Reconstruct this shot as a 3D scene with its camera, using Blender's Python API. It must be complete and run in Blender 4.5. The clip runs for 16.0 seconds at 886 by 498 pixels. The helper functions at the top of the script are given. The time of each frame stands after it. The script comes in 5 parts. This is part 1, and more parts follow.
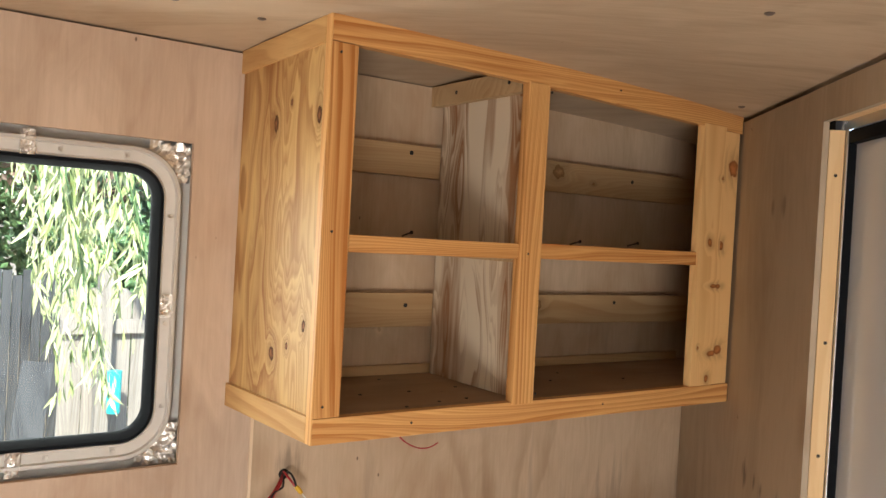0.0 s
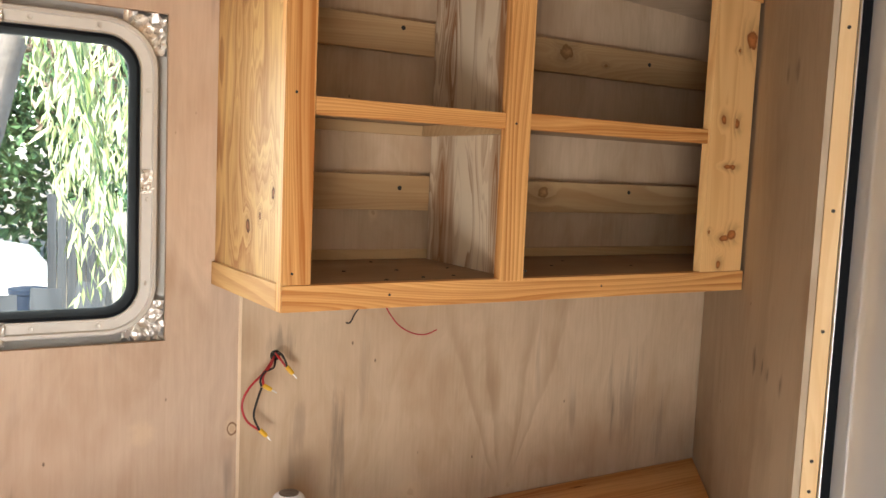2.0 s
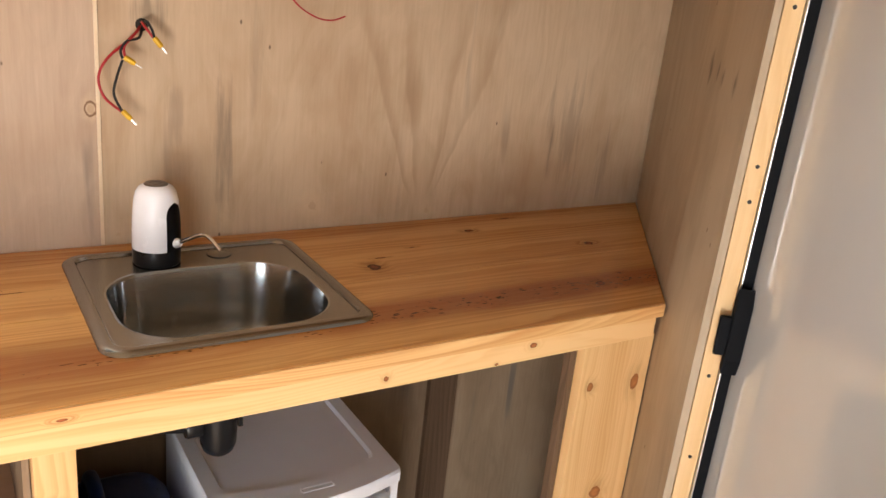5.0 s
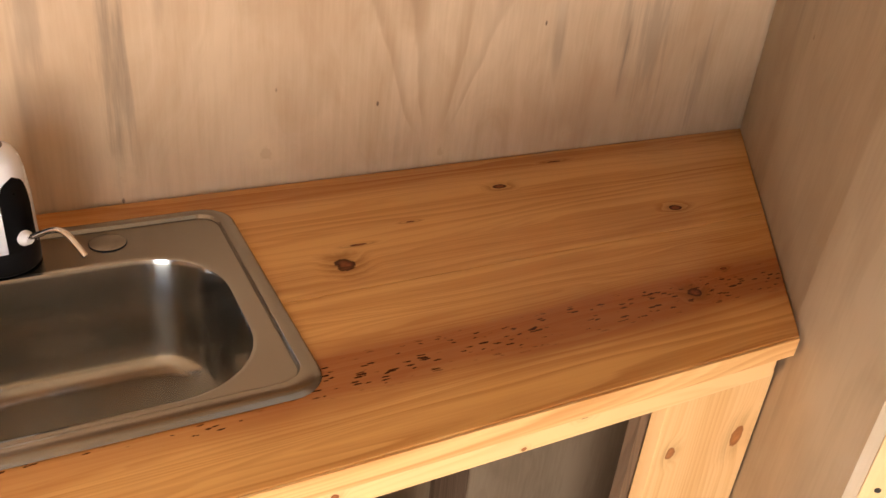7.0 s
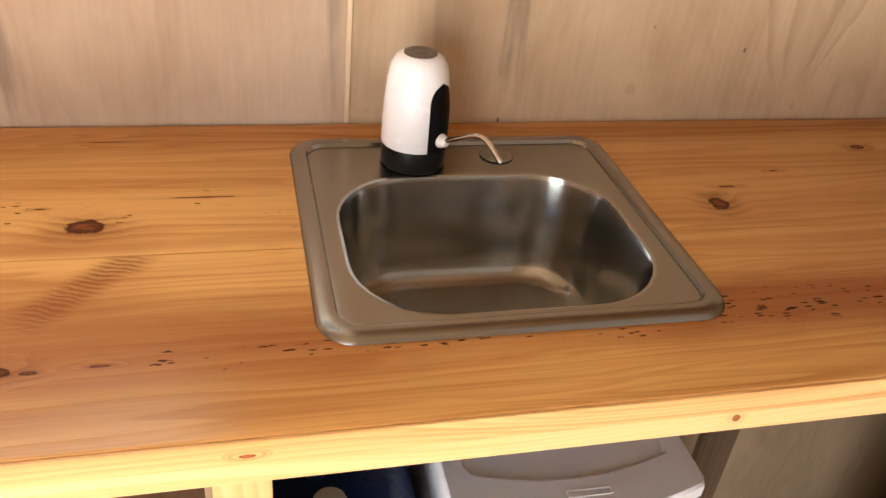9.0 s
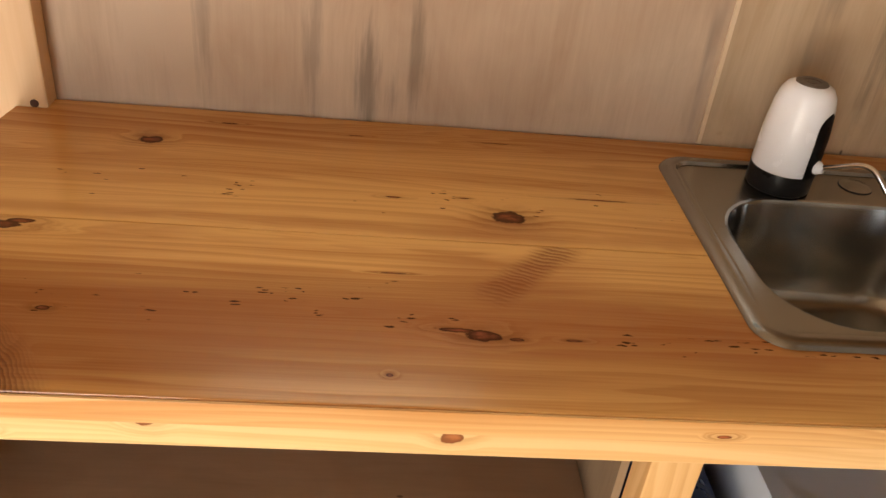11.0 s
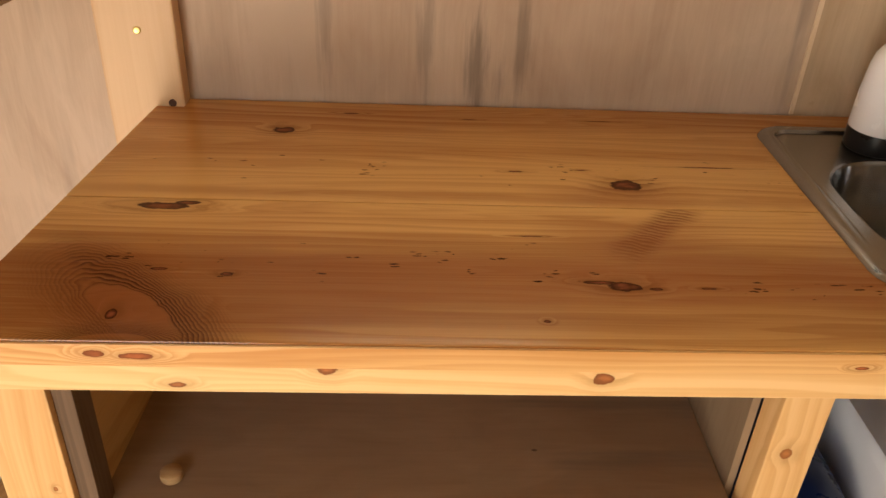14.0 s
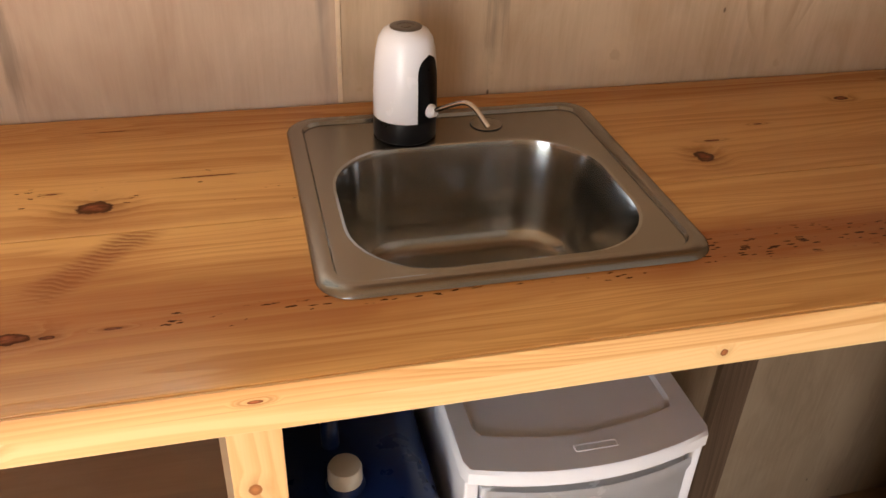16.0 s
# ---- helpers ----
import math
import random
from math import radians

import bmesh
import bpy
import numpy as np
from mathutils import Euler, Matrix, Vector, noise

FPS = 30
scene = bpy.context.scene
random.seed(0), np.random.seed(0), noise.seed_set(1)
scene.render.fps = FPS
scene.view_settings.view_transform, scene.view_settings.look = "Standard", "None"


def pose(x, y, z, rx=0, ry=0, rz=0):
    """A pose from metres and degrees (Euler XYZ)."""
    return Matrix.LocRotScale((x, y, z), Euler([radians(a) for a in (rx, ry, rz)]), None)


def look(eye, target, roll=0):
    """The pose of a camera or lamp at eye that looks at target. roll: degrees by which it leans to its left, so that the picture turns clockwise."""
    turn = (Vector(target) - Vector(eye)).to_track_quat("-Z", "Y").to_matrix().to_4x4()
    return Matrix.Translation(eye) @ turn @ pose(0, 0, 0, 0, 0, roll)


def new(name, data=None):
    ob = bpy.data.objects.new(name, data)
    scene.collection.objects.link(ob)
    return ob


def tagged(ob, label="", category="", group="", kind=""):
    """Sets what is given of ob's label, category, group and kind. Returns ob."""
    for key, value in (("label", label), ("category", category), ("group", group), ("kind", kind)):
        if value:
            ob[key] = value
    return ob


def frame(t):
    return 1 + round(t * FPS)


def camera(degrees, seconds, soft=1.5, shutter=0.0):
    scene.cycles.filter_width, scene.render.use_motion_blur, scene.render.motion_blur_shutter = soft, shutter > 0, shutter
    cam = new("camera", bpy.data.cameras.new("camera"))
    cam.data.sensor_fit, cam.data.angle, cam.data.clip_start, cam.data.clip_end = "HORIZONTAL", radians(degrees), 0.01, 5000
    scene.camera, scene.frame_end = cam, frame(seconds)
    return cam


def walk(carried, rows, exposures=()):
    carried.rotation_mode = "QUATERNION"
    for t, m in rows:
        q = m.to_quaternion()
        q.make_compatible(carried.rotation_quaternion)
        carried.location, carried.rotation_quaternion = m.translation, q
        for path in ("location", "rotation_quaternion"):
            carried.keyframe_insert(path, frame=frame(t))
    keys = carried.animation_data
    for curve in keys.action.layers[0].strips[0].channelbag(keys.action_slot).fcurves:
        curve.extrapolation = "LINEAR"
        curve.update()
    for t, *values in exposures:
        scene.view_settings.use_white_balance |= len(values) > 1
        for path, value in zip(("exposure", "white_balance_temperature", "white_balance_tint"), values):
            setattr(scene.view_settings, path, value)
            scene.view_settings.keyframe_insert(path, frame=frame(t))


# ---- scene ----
cam = camera(56.3, 16.0)
PATH = [
    (0, (-1.757, -1.437, 1.72), (-0.613, 0.203, 1.693), 3.2),
    (0.5, (-1.717, -1.457, 1.714), (-0.597, 0.2, 1.678), 3.8),
    (1, (-1.665, -1.463, 1.679), (-0.588, 0.221, 1.604), 3.9),
    (1.5, (-1.634, -1.464, 1.641), (-0.6, 0.243, 1.504), 2.9),
    (2, (-1.611, -1.472, 1.614), (-0.594, 0.24, 1.429), 2.5),
    (2.5, (-1.579, -1.496, 1.558), (-0.558, 0.207, 1.319), 2.7),
    (3, (-1.565, -1.533, 1.474), (-0.528, 0.146, 1.147), 2.5),
    (3.5, (-1.546, -1.532, 1.436), (-0.513, 0.135, 1.043), 3.5),
    (4, (-1.541, -1.535, 1.412), (-0.513, 0.117, 0.952), 4.9),
    (4.2, (-1.534, -1.535, 1.407), (-0.502, 0.104, 0.911), 5.2),
    (6.3, (-1.081, -0.981, 1.394), (-0.114, 0.522, 0.496), 6.5),
    (6.5, (-1.065, -0.963, 1.385), (-0.125, 0.539, 0.458), 6.3),
    (7, (-1.069, -0.953, 1.373), (-0.196, 0.557, 0.394), 6.0),
    (7.5, (-1.101, -0.951, 1.365), (-0.281, 0.566, 0.351), 6.1),
    (8, (-1.142, -0.942, 1.352), (-0.416, 0.597, 0.301), 6.5),
    (8.5, (-1.201, -0.932, 1.346), (-0.607, 0.642, 0.264), 6.8),
    (9, (-1.291, -0.929, 1.342), (-0.823, 0.674, 0.241), 6.4),
    (9.5, (-1.355, -0.93, 1.347), (-0.975, 0.673, 0.214), 6.7),
    (10, (-1.436, -0.933, 1.344), (-1.116, 0.683, 0.212), 6.9),
    (10.2, (-1.469, -0.936, 1.334), (-1.167, 0.699, 0.222), 6.9),
    (12.3, (-1.701, -0.994, 1.331), (-1.746, 0.692, 0.256), 5.6),
    (12.5, (-1.714, -0.996, 1.33), (-1.782, 0.69, 0.257), 5.4),
    (13, (-1.724, -1.004, 1.326), (-1.829, 0.679, 0.25), 4.5),
    (13.5, (-1.715, -1.012, 1.323), (-1.783, 0.673, 0.248), 3.4),
    (14, (-1.679, -1.031, 1.323), (-1.586, 0.658, 0.257), 2.8),
    (14.5, (-1.634, -1.042, 1.318), (-1.373, 0.631, 0.253), 2.3),
    (15, (-1.551, -1.025, 1.319), (-1.195, 0.622, 0.241), 1.7),
    (15.5, (-1.397, -0.993, 1.324), (-1.004, 0.637, 0.233), 2.0),
    (16, (-1.28, -0.984, 1.328), (-0.85, 0.631, 0.228), 2.4),
]
EXPOSURE = [(0.0, 2.16, 6400, 10), (2.0, 2.42, 6300, 9), (2.5, 2.5, 6300, 9), (4.2, 2.45, 6300, 9), (6.3, 2.98, 7100, 16), (7.5, 3.05, 7100, 16), (8.5, 3.12, 6700, 12), (9.5, 2.64, 6900, 12), (10.2, 2.44, 7000, 11), (12.3, 1.76, 7800, 13), (13.5, 1.76, 7800, 13), (14.5, 2.12, 7500, 13), (15.0, 2.17, 7200, 13), (16.0, 2.47, 6900, 14)]
walk(cam, [(t, look(eye, target, roll)) for t, eye, target, roll in PATH], EXPOSURE)

# ---- world, sun and exposure ----
FLOOR, CEIL, TOP = -0.11, 2.034, 0.9
world = bpy.data.worlds.new("world")
scene.world = world
world.use_nodes = True
wn = world.node_tree
sky = wn.nodes.new("ShaderNodeTexSky")
sky.sky_type, sky.sun_disc = "NISHITA", False
sky.sun_elevation, sky.sun_rotation = radians(48), radians(205)
wn.links.new(sky.outputs[0], wn.nodes["Background"].inputs[0])
wn.nodes["Background"].inputs[1].default_value = 0.15


def lamp(name, kind, m, strength, colour, **kw):
    data = bpy.data.lights.new(name, kind)
    data.energy, data.color = strength, colour
    ob = new(name, data)
    ob.matrix_world = m
    return data


sun = lamp("sun", "SUN", look((0, 0, 5), (0.30, 0.64, 4.30)), 3.3, (1, 0.95, 0.86))
sun.angle = radians(0.6)
# daylight of the open side door
day = lamp("door_daylight", "AREA", look((-2.58, -2.63, 0.36), (-1.5, 0.0, 0.85)), 8.9, (1.0, 0.965, 0.935))
day.shape, day.size, day.size_y = "RECTANGLE", 0.8, 0.75
# the sky's share of the same doorway
door_sky = lamp("door_sky", "AREA", look((-2.58, -2.63, 1.36), (-1.5, 0.0, 1.0)), 1.1, (0.97, 0.97, 1.0))
door_sky.shape, door_sky.size, door_sky.size_y = "RECTANGLE", 0.66, 1.0
# daylight of the window
win_day = lamp("window_daylight", "AREA", look((-1.61, 0.16, 1.60), (-1.35, -1.0, 1.2)), 1.3, (0.95, 1.0, 0.93))
win_day.shape, win_day.size, win_day.size_y = "RECTANGLE", 0.52, 0.44


# ---- materials ----
class Nodes:
    """A small builder of shader nodes."""

    def __init__(self, name):
        self.mat = bpy.data.materials.new(name)
        self.mat.use_nodes = True
        self.tree = self.mat.node_tree
        self.bsdf = self.tree.nodes["Principled BSDF"]

    def put(self, socket, value):
        if hasattr(value, "is_output"):
            self.tree.links.new(value, socket)
        elif isinstance(value, tuple) and len(value) == 3 and socket.type == "RGBA":
            socket.default_value = (*value, 1)
        else:
            socket.default_value = value

    def node(self, kind, out=0, **kw):
        n = self.tree.nodes.new(kind)
        ins = kw.pop("ins", {})
        for k, v in kw.items():
            setattr(n, k, v)
        for k, v in ins.items():
            self.put(n.inputs[k], v)
        return n.outputs[out]

    def math(self, op, a, b=0.0, c=0.0):
        return self.node("ShaderNodeMath", operation=op, ins={0: a, 1: b, 2: c})

    def vec(self, op, a, b=(0, 0, 0), out=0):
        return self.node("ShaderNodeVectorMath", out, operation=op, ins={0: a, 1: b})

    def noise(self, vector, scale, detail=3.0, rough=0.55, out=0):
        return self.node("ShaderNodeTexNoise", out, ins={"Vector": vector, "Scale": scale, "Detail": detail, "Roughness": rough})

    def remap(self, v, a, b, c=0.0, d=1.0, smooth=True):
        return self.node("ShaderNodeMapRange", interpolation_type="SMOOTHSTEP" if smooth else "LINEAR", ins={0: v, 1: a, 2: b, 3: c, 4: d})

    def mix(self, f, a, b, blend="MIX"):
        n = self.tree.nodes.new("ShaderNodeMix")
        n.data_type, n.blend_type = "RGBA", blend
        self.put(n.inputs[0], f), self.put(n.inputs[6], a), self.put(n.inputs[7], b)
        return n.outputs[2]

    def ramp(self, f, *stops):
        n = self.tree.nodes.new("ShaderNodeValToRGB")
        while len(n.color_ramp.elements) < len(stops):
            n.color_ramp.elements.new(0.5)
        for e, (p, c) in zip(n.color_ramp.elements, stops):
            e.position, e.color = p, (*c, 1)
        self.put(n.inputs[0], f)
        return n.outputs[0]

    def place(self):
        return self.node("ShaderNodeNewGeometry")

    def finish(self, colour, rough=0.5, metal=0.0, bump=None, depth=0.001, strength=0.4, **kw):
        self.put(self.bsdf.inputs["Base Color"], colour)
        self.put(self.bsdf.inputs["Roughness"], rough)
        self.put(self.bsdf.inputs["Metallic"], metal)
        for k, v in kw.items():
            self.put(self.bsdf.inputs[k], v)
        if bump is not None:
            n = self.node("ShaderNodeBump", ins={"Strength": strength, "Distance": depth, "Height": bump})
            self.put(self.bsdf.inputs["Normal"], n)
        return self.mat


def grain_space(n, axis, turn=0.0, shift=True):
    """World place turned so that x runs along the grain; shifted a little from piece to piece."""
    p = n.place()
    if turn:
        p = n.node("ShaderNodeVectorRotate", rotation_type="Z_AXIS", ins={"Vector": p, "Angle": turn})
    if axis != "X":
        s = n.node("ShaderNodeSeparateXYZ", ins={0: p})
        sep = s.node
        order = {"Z": (2, 0, 1), "Y": (1, 0, 2)}[axis]
        p = n.node("ShaderNodeCombineXYZ", ins={i: sep.outputs[o] for i, o in enumerate(order)})
    if shift:
        r = n.node("ShaderNodeObjectInfo", 5)
        p = n.vec("ADD", p, n.vec("MULTIPLY", n.node("ShaderNodeCombineXYZ", ins={0: r, 1: r, 2: r}), (7.0, 0.37, 0.53)))
    return p


def wood(name, light, dark, axis="X", rings=55.0, wild=1.0, rough=0.42, contrast=1.0, knots=(), knot_colour=(0.085, 0.022, 0.008), flecks=(), stains=(), fleck_axis=True, turn=0.0, coat=0.0, shift=True, random_knots=0.0, plane="XY", bands=1.0, swirls=(), zones=(), irregular=1.0, eyes=(), feathers=(), ringing=1.3, shade=0.35, along=0.75):
    """Pine or fir with growth rings along one axis, knots, resin flecks and stains."""
    n = Nodes(name)
    p = grain_space(n, axis, turn, shift)
    world_p = n.place()
    broad = n.noise(n.vec("MULTIPLY", p, (along, 6, 6)), 1.0, 2)
    marks = None
    core = halo = near = None
    rough_edge = n.math("MULTIPLY", n.math("SUBTRACT", n.noise(world_p, 60.0, 4, 0.6), 0.5), 1.35)
    for kx, ky, ka, kb in knots:
        at = {"XY": (kx, ky, 0), "XZ": (kx, 0, ky), "YZ": (0, kx, ky)}[plane]
        size = {"XY": (1 / ka, 1 / kb, 0), "XZ": (1 / ka, 0, 1 / kb), "YZ": (0, 1 / ka, 1 / kb)}[plane]
        d = n.vec("LENGTH", n.vec("MULTIPLY", n.vec("SUBTRACT", world_p, at), size), out=1)
        d = n.math("ADD", d, rough_edge)
        near = d if near is None else n.math("MINIMUM", near, d)
    if near is not None:
        core, halo, heart = n.remap(near, 1.12, 0.92), n.remap(near, 4.0, 0.7), n.remap(near, 1.0, 0.25)
    split = n.node("ShaderNodeSeparateXYZ", ins={0: p}).node
    across = n.math("ADD", split.outputs[1], n.math("MULTIPLY", split.outputs[2], 0.6))
    phase = n.math("ADD", n.math("MULTIPLY", across, rings), n.math("MULTIPLY", broad, 9.0 * wild))
    phase = n.math("ADD", phase, n.math("MULTIPLY", n.noise(n.vec("MULTIPLY", p, (1.6, 22, 22)), 1.0, 2), irregular))
    if halo is not None:
        phase = n.math("ADD", phase, n.math("MULTIPLY", halo, ringing))
    eddy = None
    for kx, ky, ka, kb, amount in swirls:
        d = n.math("ADD", n.vec("LENGTH", n.vec("MULTIPLY", n.vec("SUBTRACT", world_p, (kx, ky, 0)), (1 / ka, 1 / kb, 0)), out=1), n.math("MULTIPLY", n.math("SUBTRACT", n.noise(world_p, 14.0, 3), 0.5), 0.7))
        s = n.math("MULTIPLY", n.remap(d, 1.0, 0.1), amount)
        eddy = s if eddy is None else n.math("MAXIMUM", eddy, s)
    if eddy is not None:
        phase = n.math("ADD", phase, n.math("MULTIPLY", eddy, 6.0))
    ring = n.math("FRACT", phase)
    ring = n.math("MULTIPLY", n.remap(ring, 0.1, 0.85), n.remap(ring, 1.0, 0.88))
    thin = n.math("FRACT", n.math("MULTIPLY", phase, 3.7))
    thin = n.math("MULTIPLY", n.remap(thin, 0.1, 0.8), n.remap(thin, 1.0, 0.85))
    where = n.noise(n.vec("MULTIPLY", p, (1.1, 5, 5)), 2.0, 2)
    fine = n.noise(n.vec("MULTIPLY", p, (6, 330, 330)), 1.0, 2)
    tone = n.noise(n.vec("MULTIPLY", p, (0.35, 9, 9)), 1.0, 2)
    blot = n.noise(p, 4.0, 4)
    v = n.math("MULTIPLY", n.math("MULTIPLY", ring, n.remap(where, 0.3, 0.65)), 0.55 * contrast)
    v = n.math("ADD", v, n.math("MULTIPLY", n.math("MULTIPLY", thin, n.remap(where, 0.65, 0.35)), 0.32 * contrast))
    v = n.math("ADD", v, n.math("MULTIPLY", n.math("SUBTRACT", fine, 0.5), 0.45))
    v = n.math("ADD", v, n.math("MULTIPLY", n.math("SUBTRACT", tone, 0.46), 2.0 * bands))
    v = n.math("ADD", v, n.math("MULTIPLY", n.math("SUBTRACT", blot, 0.45), 0.35))
    col = n.mix(n.math("MINIMUM", n.math("MAXIMUM", v, 0.0), 1.0), light, dark)
    mid = tuple(0.5 * a for a in dark)
    if eddy is not None:
        col = n.mix(n.math("MULTIPLY", eddy, n.math("ADD", 0.5, n.math("MULTIPLY", ring, 0.45))), col, (0.13, 0.030, 0.010))
    for x0, x1, y0, y1, amount in zones:
        s = n.node("ShaderNodeSeparateXYZ", ins={0: world_p}).node
        yy = n.math("ADD", s.outputs[1], n.math("MULTIPLY", n.math("SUBTRACT", n.noise(n.vec("MULTIPLY", world_p, (3, 9, 1)), 1.0, 2), 0.5), 0.035))
        inside = n.math("MULTIPLY", n.remap(yy, y0, y0 + 0.03), n.remap(yy, y1, y1 - 0.03))
        inside = n.math("MULTIPLY", inside, n.math("MULTIPLY", n.remap(s.outputs[0], x0, x0 + 0.2), n.remap(s.outputs[0], x1, x1 - 0.35)))
        col = n.mix(n.math("MULTIPLY", inside, n.math("ADD", amount * 0.7, n.math("MULTIPLY", fine, amount * 0.6))), col, (0.27, 0.085, 0.022))
    for ex, ey, ea, eb, turned, amount in eyes:
        q = n.node("ShaderNodeVectorRotate", rotation_type="Z_AXIS", ins={"Vector": n.vec("SUBTRACT", world_p, (ex, ey, 0)), "Angle": -turned})
        d = n.math("ADD", n.vec("LENGTH", n.vec("MULTIPLY", q, (1 / ea, 1 / eb, 0)), out=1), n.math("MULTIPLY", n.math("SUBTRACT", n.noise(world_p, 16.0, 3), 0.5), 0.9))
        side = n.remap(n.node("ShaderNodeSeparateXYZ", ins={0: q}).node.outputs[1], -0.006, 0.012, 0.5, 1.0)
        lines = n.math("FRACT", n.math("ADD", n.math("MULTIPLY", d, 8.0), n.math("MULTIPLY", n.noise(world_p, 45.0, 2), 1.2)))
        lines = n.math("MULTIPLY", n.remap(lines, 0.15, 0.8), n.remap(lines, 1.0, 0.85))
        around = n.math("MULTIPLY", n.math("MULTIPLY", n.remap(d, 3.0, 0.95), n.remap(d, 0.85, 1.05)), side)
        col = n.mix(n.math("MULTIPLY", n.remap(d, 3.2, 1.0), 0.45 * amount), col, (0.27, 0.085, 0.022))
        col = n.mix(n.math("MULTIPLY", n.math("MULTIPLY", n.math("ADD", 0.3, n.math("MULTIPLY", lines, 0.7)), around), min(1.0, amount)), col, (0.065, 0.015, 0.005))
        col = n.mix(n.math("MULTIPLY", n.remap(d, 1.1, 0.8), 0.55 * min(1.0, amount)), col, (0.25, 0.075, 0.022))
    for fx, fy, fa, fb, turned, amount in feathers:
        q = n.node("ShaderNodeVectorRotate", rotation_type="Z_AXIS", ins={"Vector": n.vec("SUBTRACT", world_p, (fx, fy, 0)), "Angle": -turned})
        q = n.vec("ADD", q, n.vec("MULTIPLY", n.vec("SUBTRACT", n.noise(world_p, 25.0, 3, out=1), (0.5, 0.5, 0.5)), (0.016, 0.016, 0)))
        s = n.node("ShaderNodeSeparateXYZ", ins={0: q}).node
        body = n.math("MULTIPLY", n.remap(n.math("ABSOLUTE", s.outputs[0]), fa, fa * 0.5), n.remap(n.math("ABSOLUTE", s.outputs[1]), fb, fb * 0.25))
        lines = n.math("FRACT", n.math("ADD", n.math("MULTIPLY", s.outputs[0], 150.0), n.math("MULTIPLY", s.outputs[1], 60.0)))
        lines = n.math("MULTIPLY", n.remap(lines, 0.1, 0.7), n.remap(lines, 1.0, 0.75))
        col = n.mix(n.math("MULTIPLY", body, n.math("ADD", 0.35 * amount, n.math("MULTIPLY", lines, 0.6 * amount))), col, (0.21, 0.065, 0.018))
    for x0, x1, y0, wy, amount in stains:
        s = n.node("ShaderNodeSeparateXYZ", ins={0: world_p}).node
        wob = n.math("MULTIPLY", n.math("SUBTRACT", n.noise(n.vec("MULTIPLY", world_p, (5, 14, 1)), 1.0, 3), 0.5), 0.06)
        band = n.remap(n.math("ABSOLUTE", n.math("SUBTRACT", n.math("ADD", s.outputs[1], wob), y0)), wy, wy * 0.2)
        span = n.math("MULTIPLY", n.remap(s.outputs[0], x0, x0 + 0.12), n.remap(s.outputs[0], x1, x1 - 0.12))
        col = n.mix(n.math("MULTIPLY", n.math("MULTIPLY", band, span), amount), col, (0.30, 0.085, 0.022))
    for x0, x1, y0, wy, limit in flecks:
        s = n.node("ShaderNodeSeparateXYZ", ins={0: world_p}).node
        spots = n.node("ShaderNodeTexVoronoi", ins={"Vector": n.vec("ADD", n.vec("MULTIPLY", world_p, (58, 230, 0)), n.vec("MULTIPLY", n.noise(world_p, 130.0, 2, out=1), (0.7, 0.7, 0))), "Scale": 1.0, "Randomness": 1.0})
        weight = n.noise(n.vec("MULTIPLY", world_p, (31, 90, 0)), 1.0, 1)
        pick = n.noise(n.vec("MULTIPLY", world_p, (23, 47, 0)), 1.0, 2)
        band = n.math("MULTIPLY", n.remap(n.math("ABSOLUTE", n.math("SUBTRACT", s.outputs[1], y0)), wy, wy * 0.3),
                      n.math("MULTIPLY", n.remap(s.outputs[0], x0, x0 + 0.1), n.remap(s.outputs[0], x1, x1 - 0.05)))
        dot = n.math("MULTIPLY", n.remap(n.math("ADD", spots, n.math("MULTIPLY", n.math("SUBTRACT", weight, 0.5), 0.5)), 0.31, 0.12), n.remap(n.math("MULTIPLY", pick, n.math("ADD", 0.55, n.math("MULTIPLY", band, 0.45))), limit, limit + 0.04))
        spot = n.math("MINIMUM", n.math("MULTIPLY", n.math("MULTIPLY", dot, band), 1.6), 0.95)
        marks = spot if marks is None else n.math("MAXIMUM", marks, spot)
        col = n.mix(spot, col, (0.030, 0.006, 0.002))
    if core is not None:
        col = n.mix(n.math("MULTIPLY", n.math("POWER", halo, 1.5), n.math("ADD", shade, n.math("MULTIPLY", ring, shade * 1.4))), col, mid)
        streaky = n.noise(n.vec("MULTIPLY", world_p, (60, 160, 110)), 1.0, 3)
        inside = n.mix(n.math("MULTIPLY", heart, n.remap(streaky, 0.3, 0.65, 0.25, 1.0)), tuple((0.7 if knot_colour[0] >= 0.2 else 0.55) * a for a in knot_colour), tuple(min(3.0, 0.46 / knot_colour[0]) * a for a in knot_colour))
        col = n.mix(n.math("MULTIPLY", core, 0.95), col, inside)
        marks = core if marks is None else n.math("MAXIMUM", marks, core)
    if random_knots:
        cells = n.node("ShaderNodeTexVoronoi", ins={"Vector": n.vec("MULTIPLY", p, (2.6, 9, 9)), "Scale": random_knots})
        c = n.remap(cells, 0.16, 0.08)
        col = n.mix(n.math("MULTIPLY", n.remap(cells, 0.4, 0.1), 0.35), col, dark)
        col = n.mix(n.math("MULTIPLY", c, 0.85), col, knot_colour)
    bump = n.math("ADD", n.math("MULTIPLY", fine, 0.5), n.math("MULTIPLY", ring, 0.5))
    return n.finish(col, n.math("ADD", rough, n.math("MULTIPLY", n.math("SUBTRACT", fine, 0.5), 0.15)), bump=bump, depth=0.0006, strength=0.35, **{"Specular IOR Level": 0.28 if marks is None else n.math("SUBTRACT", 0.28, n.math("MULTIPLY", marks, 0.2)), "Coat Weight": coat, "Coat Roughness": 0.16})


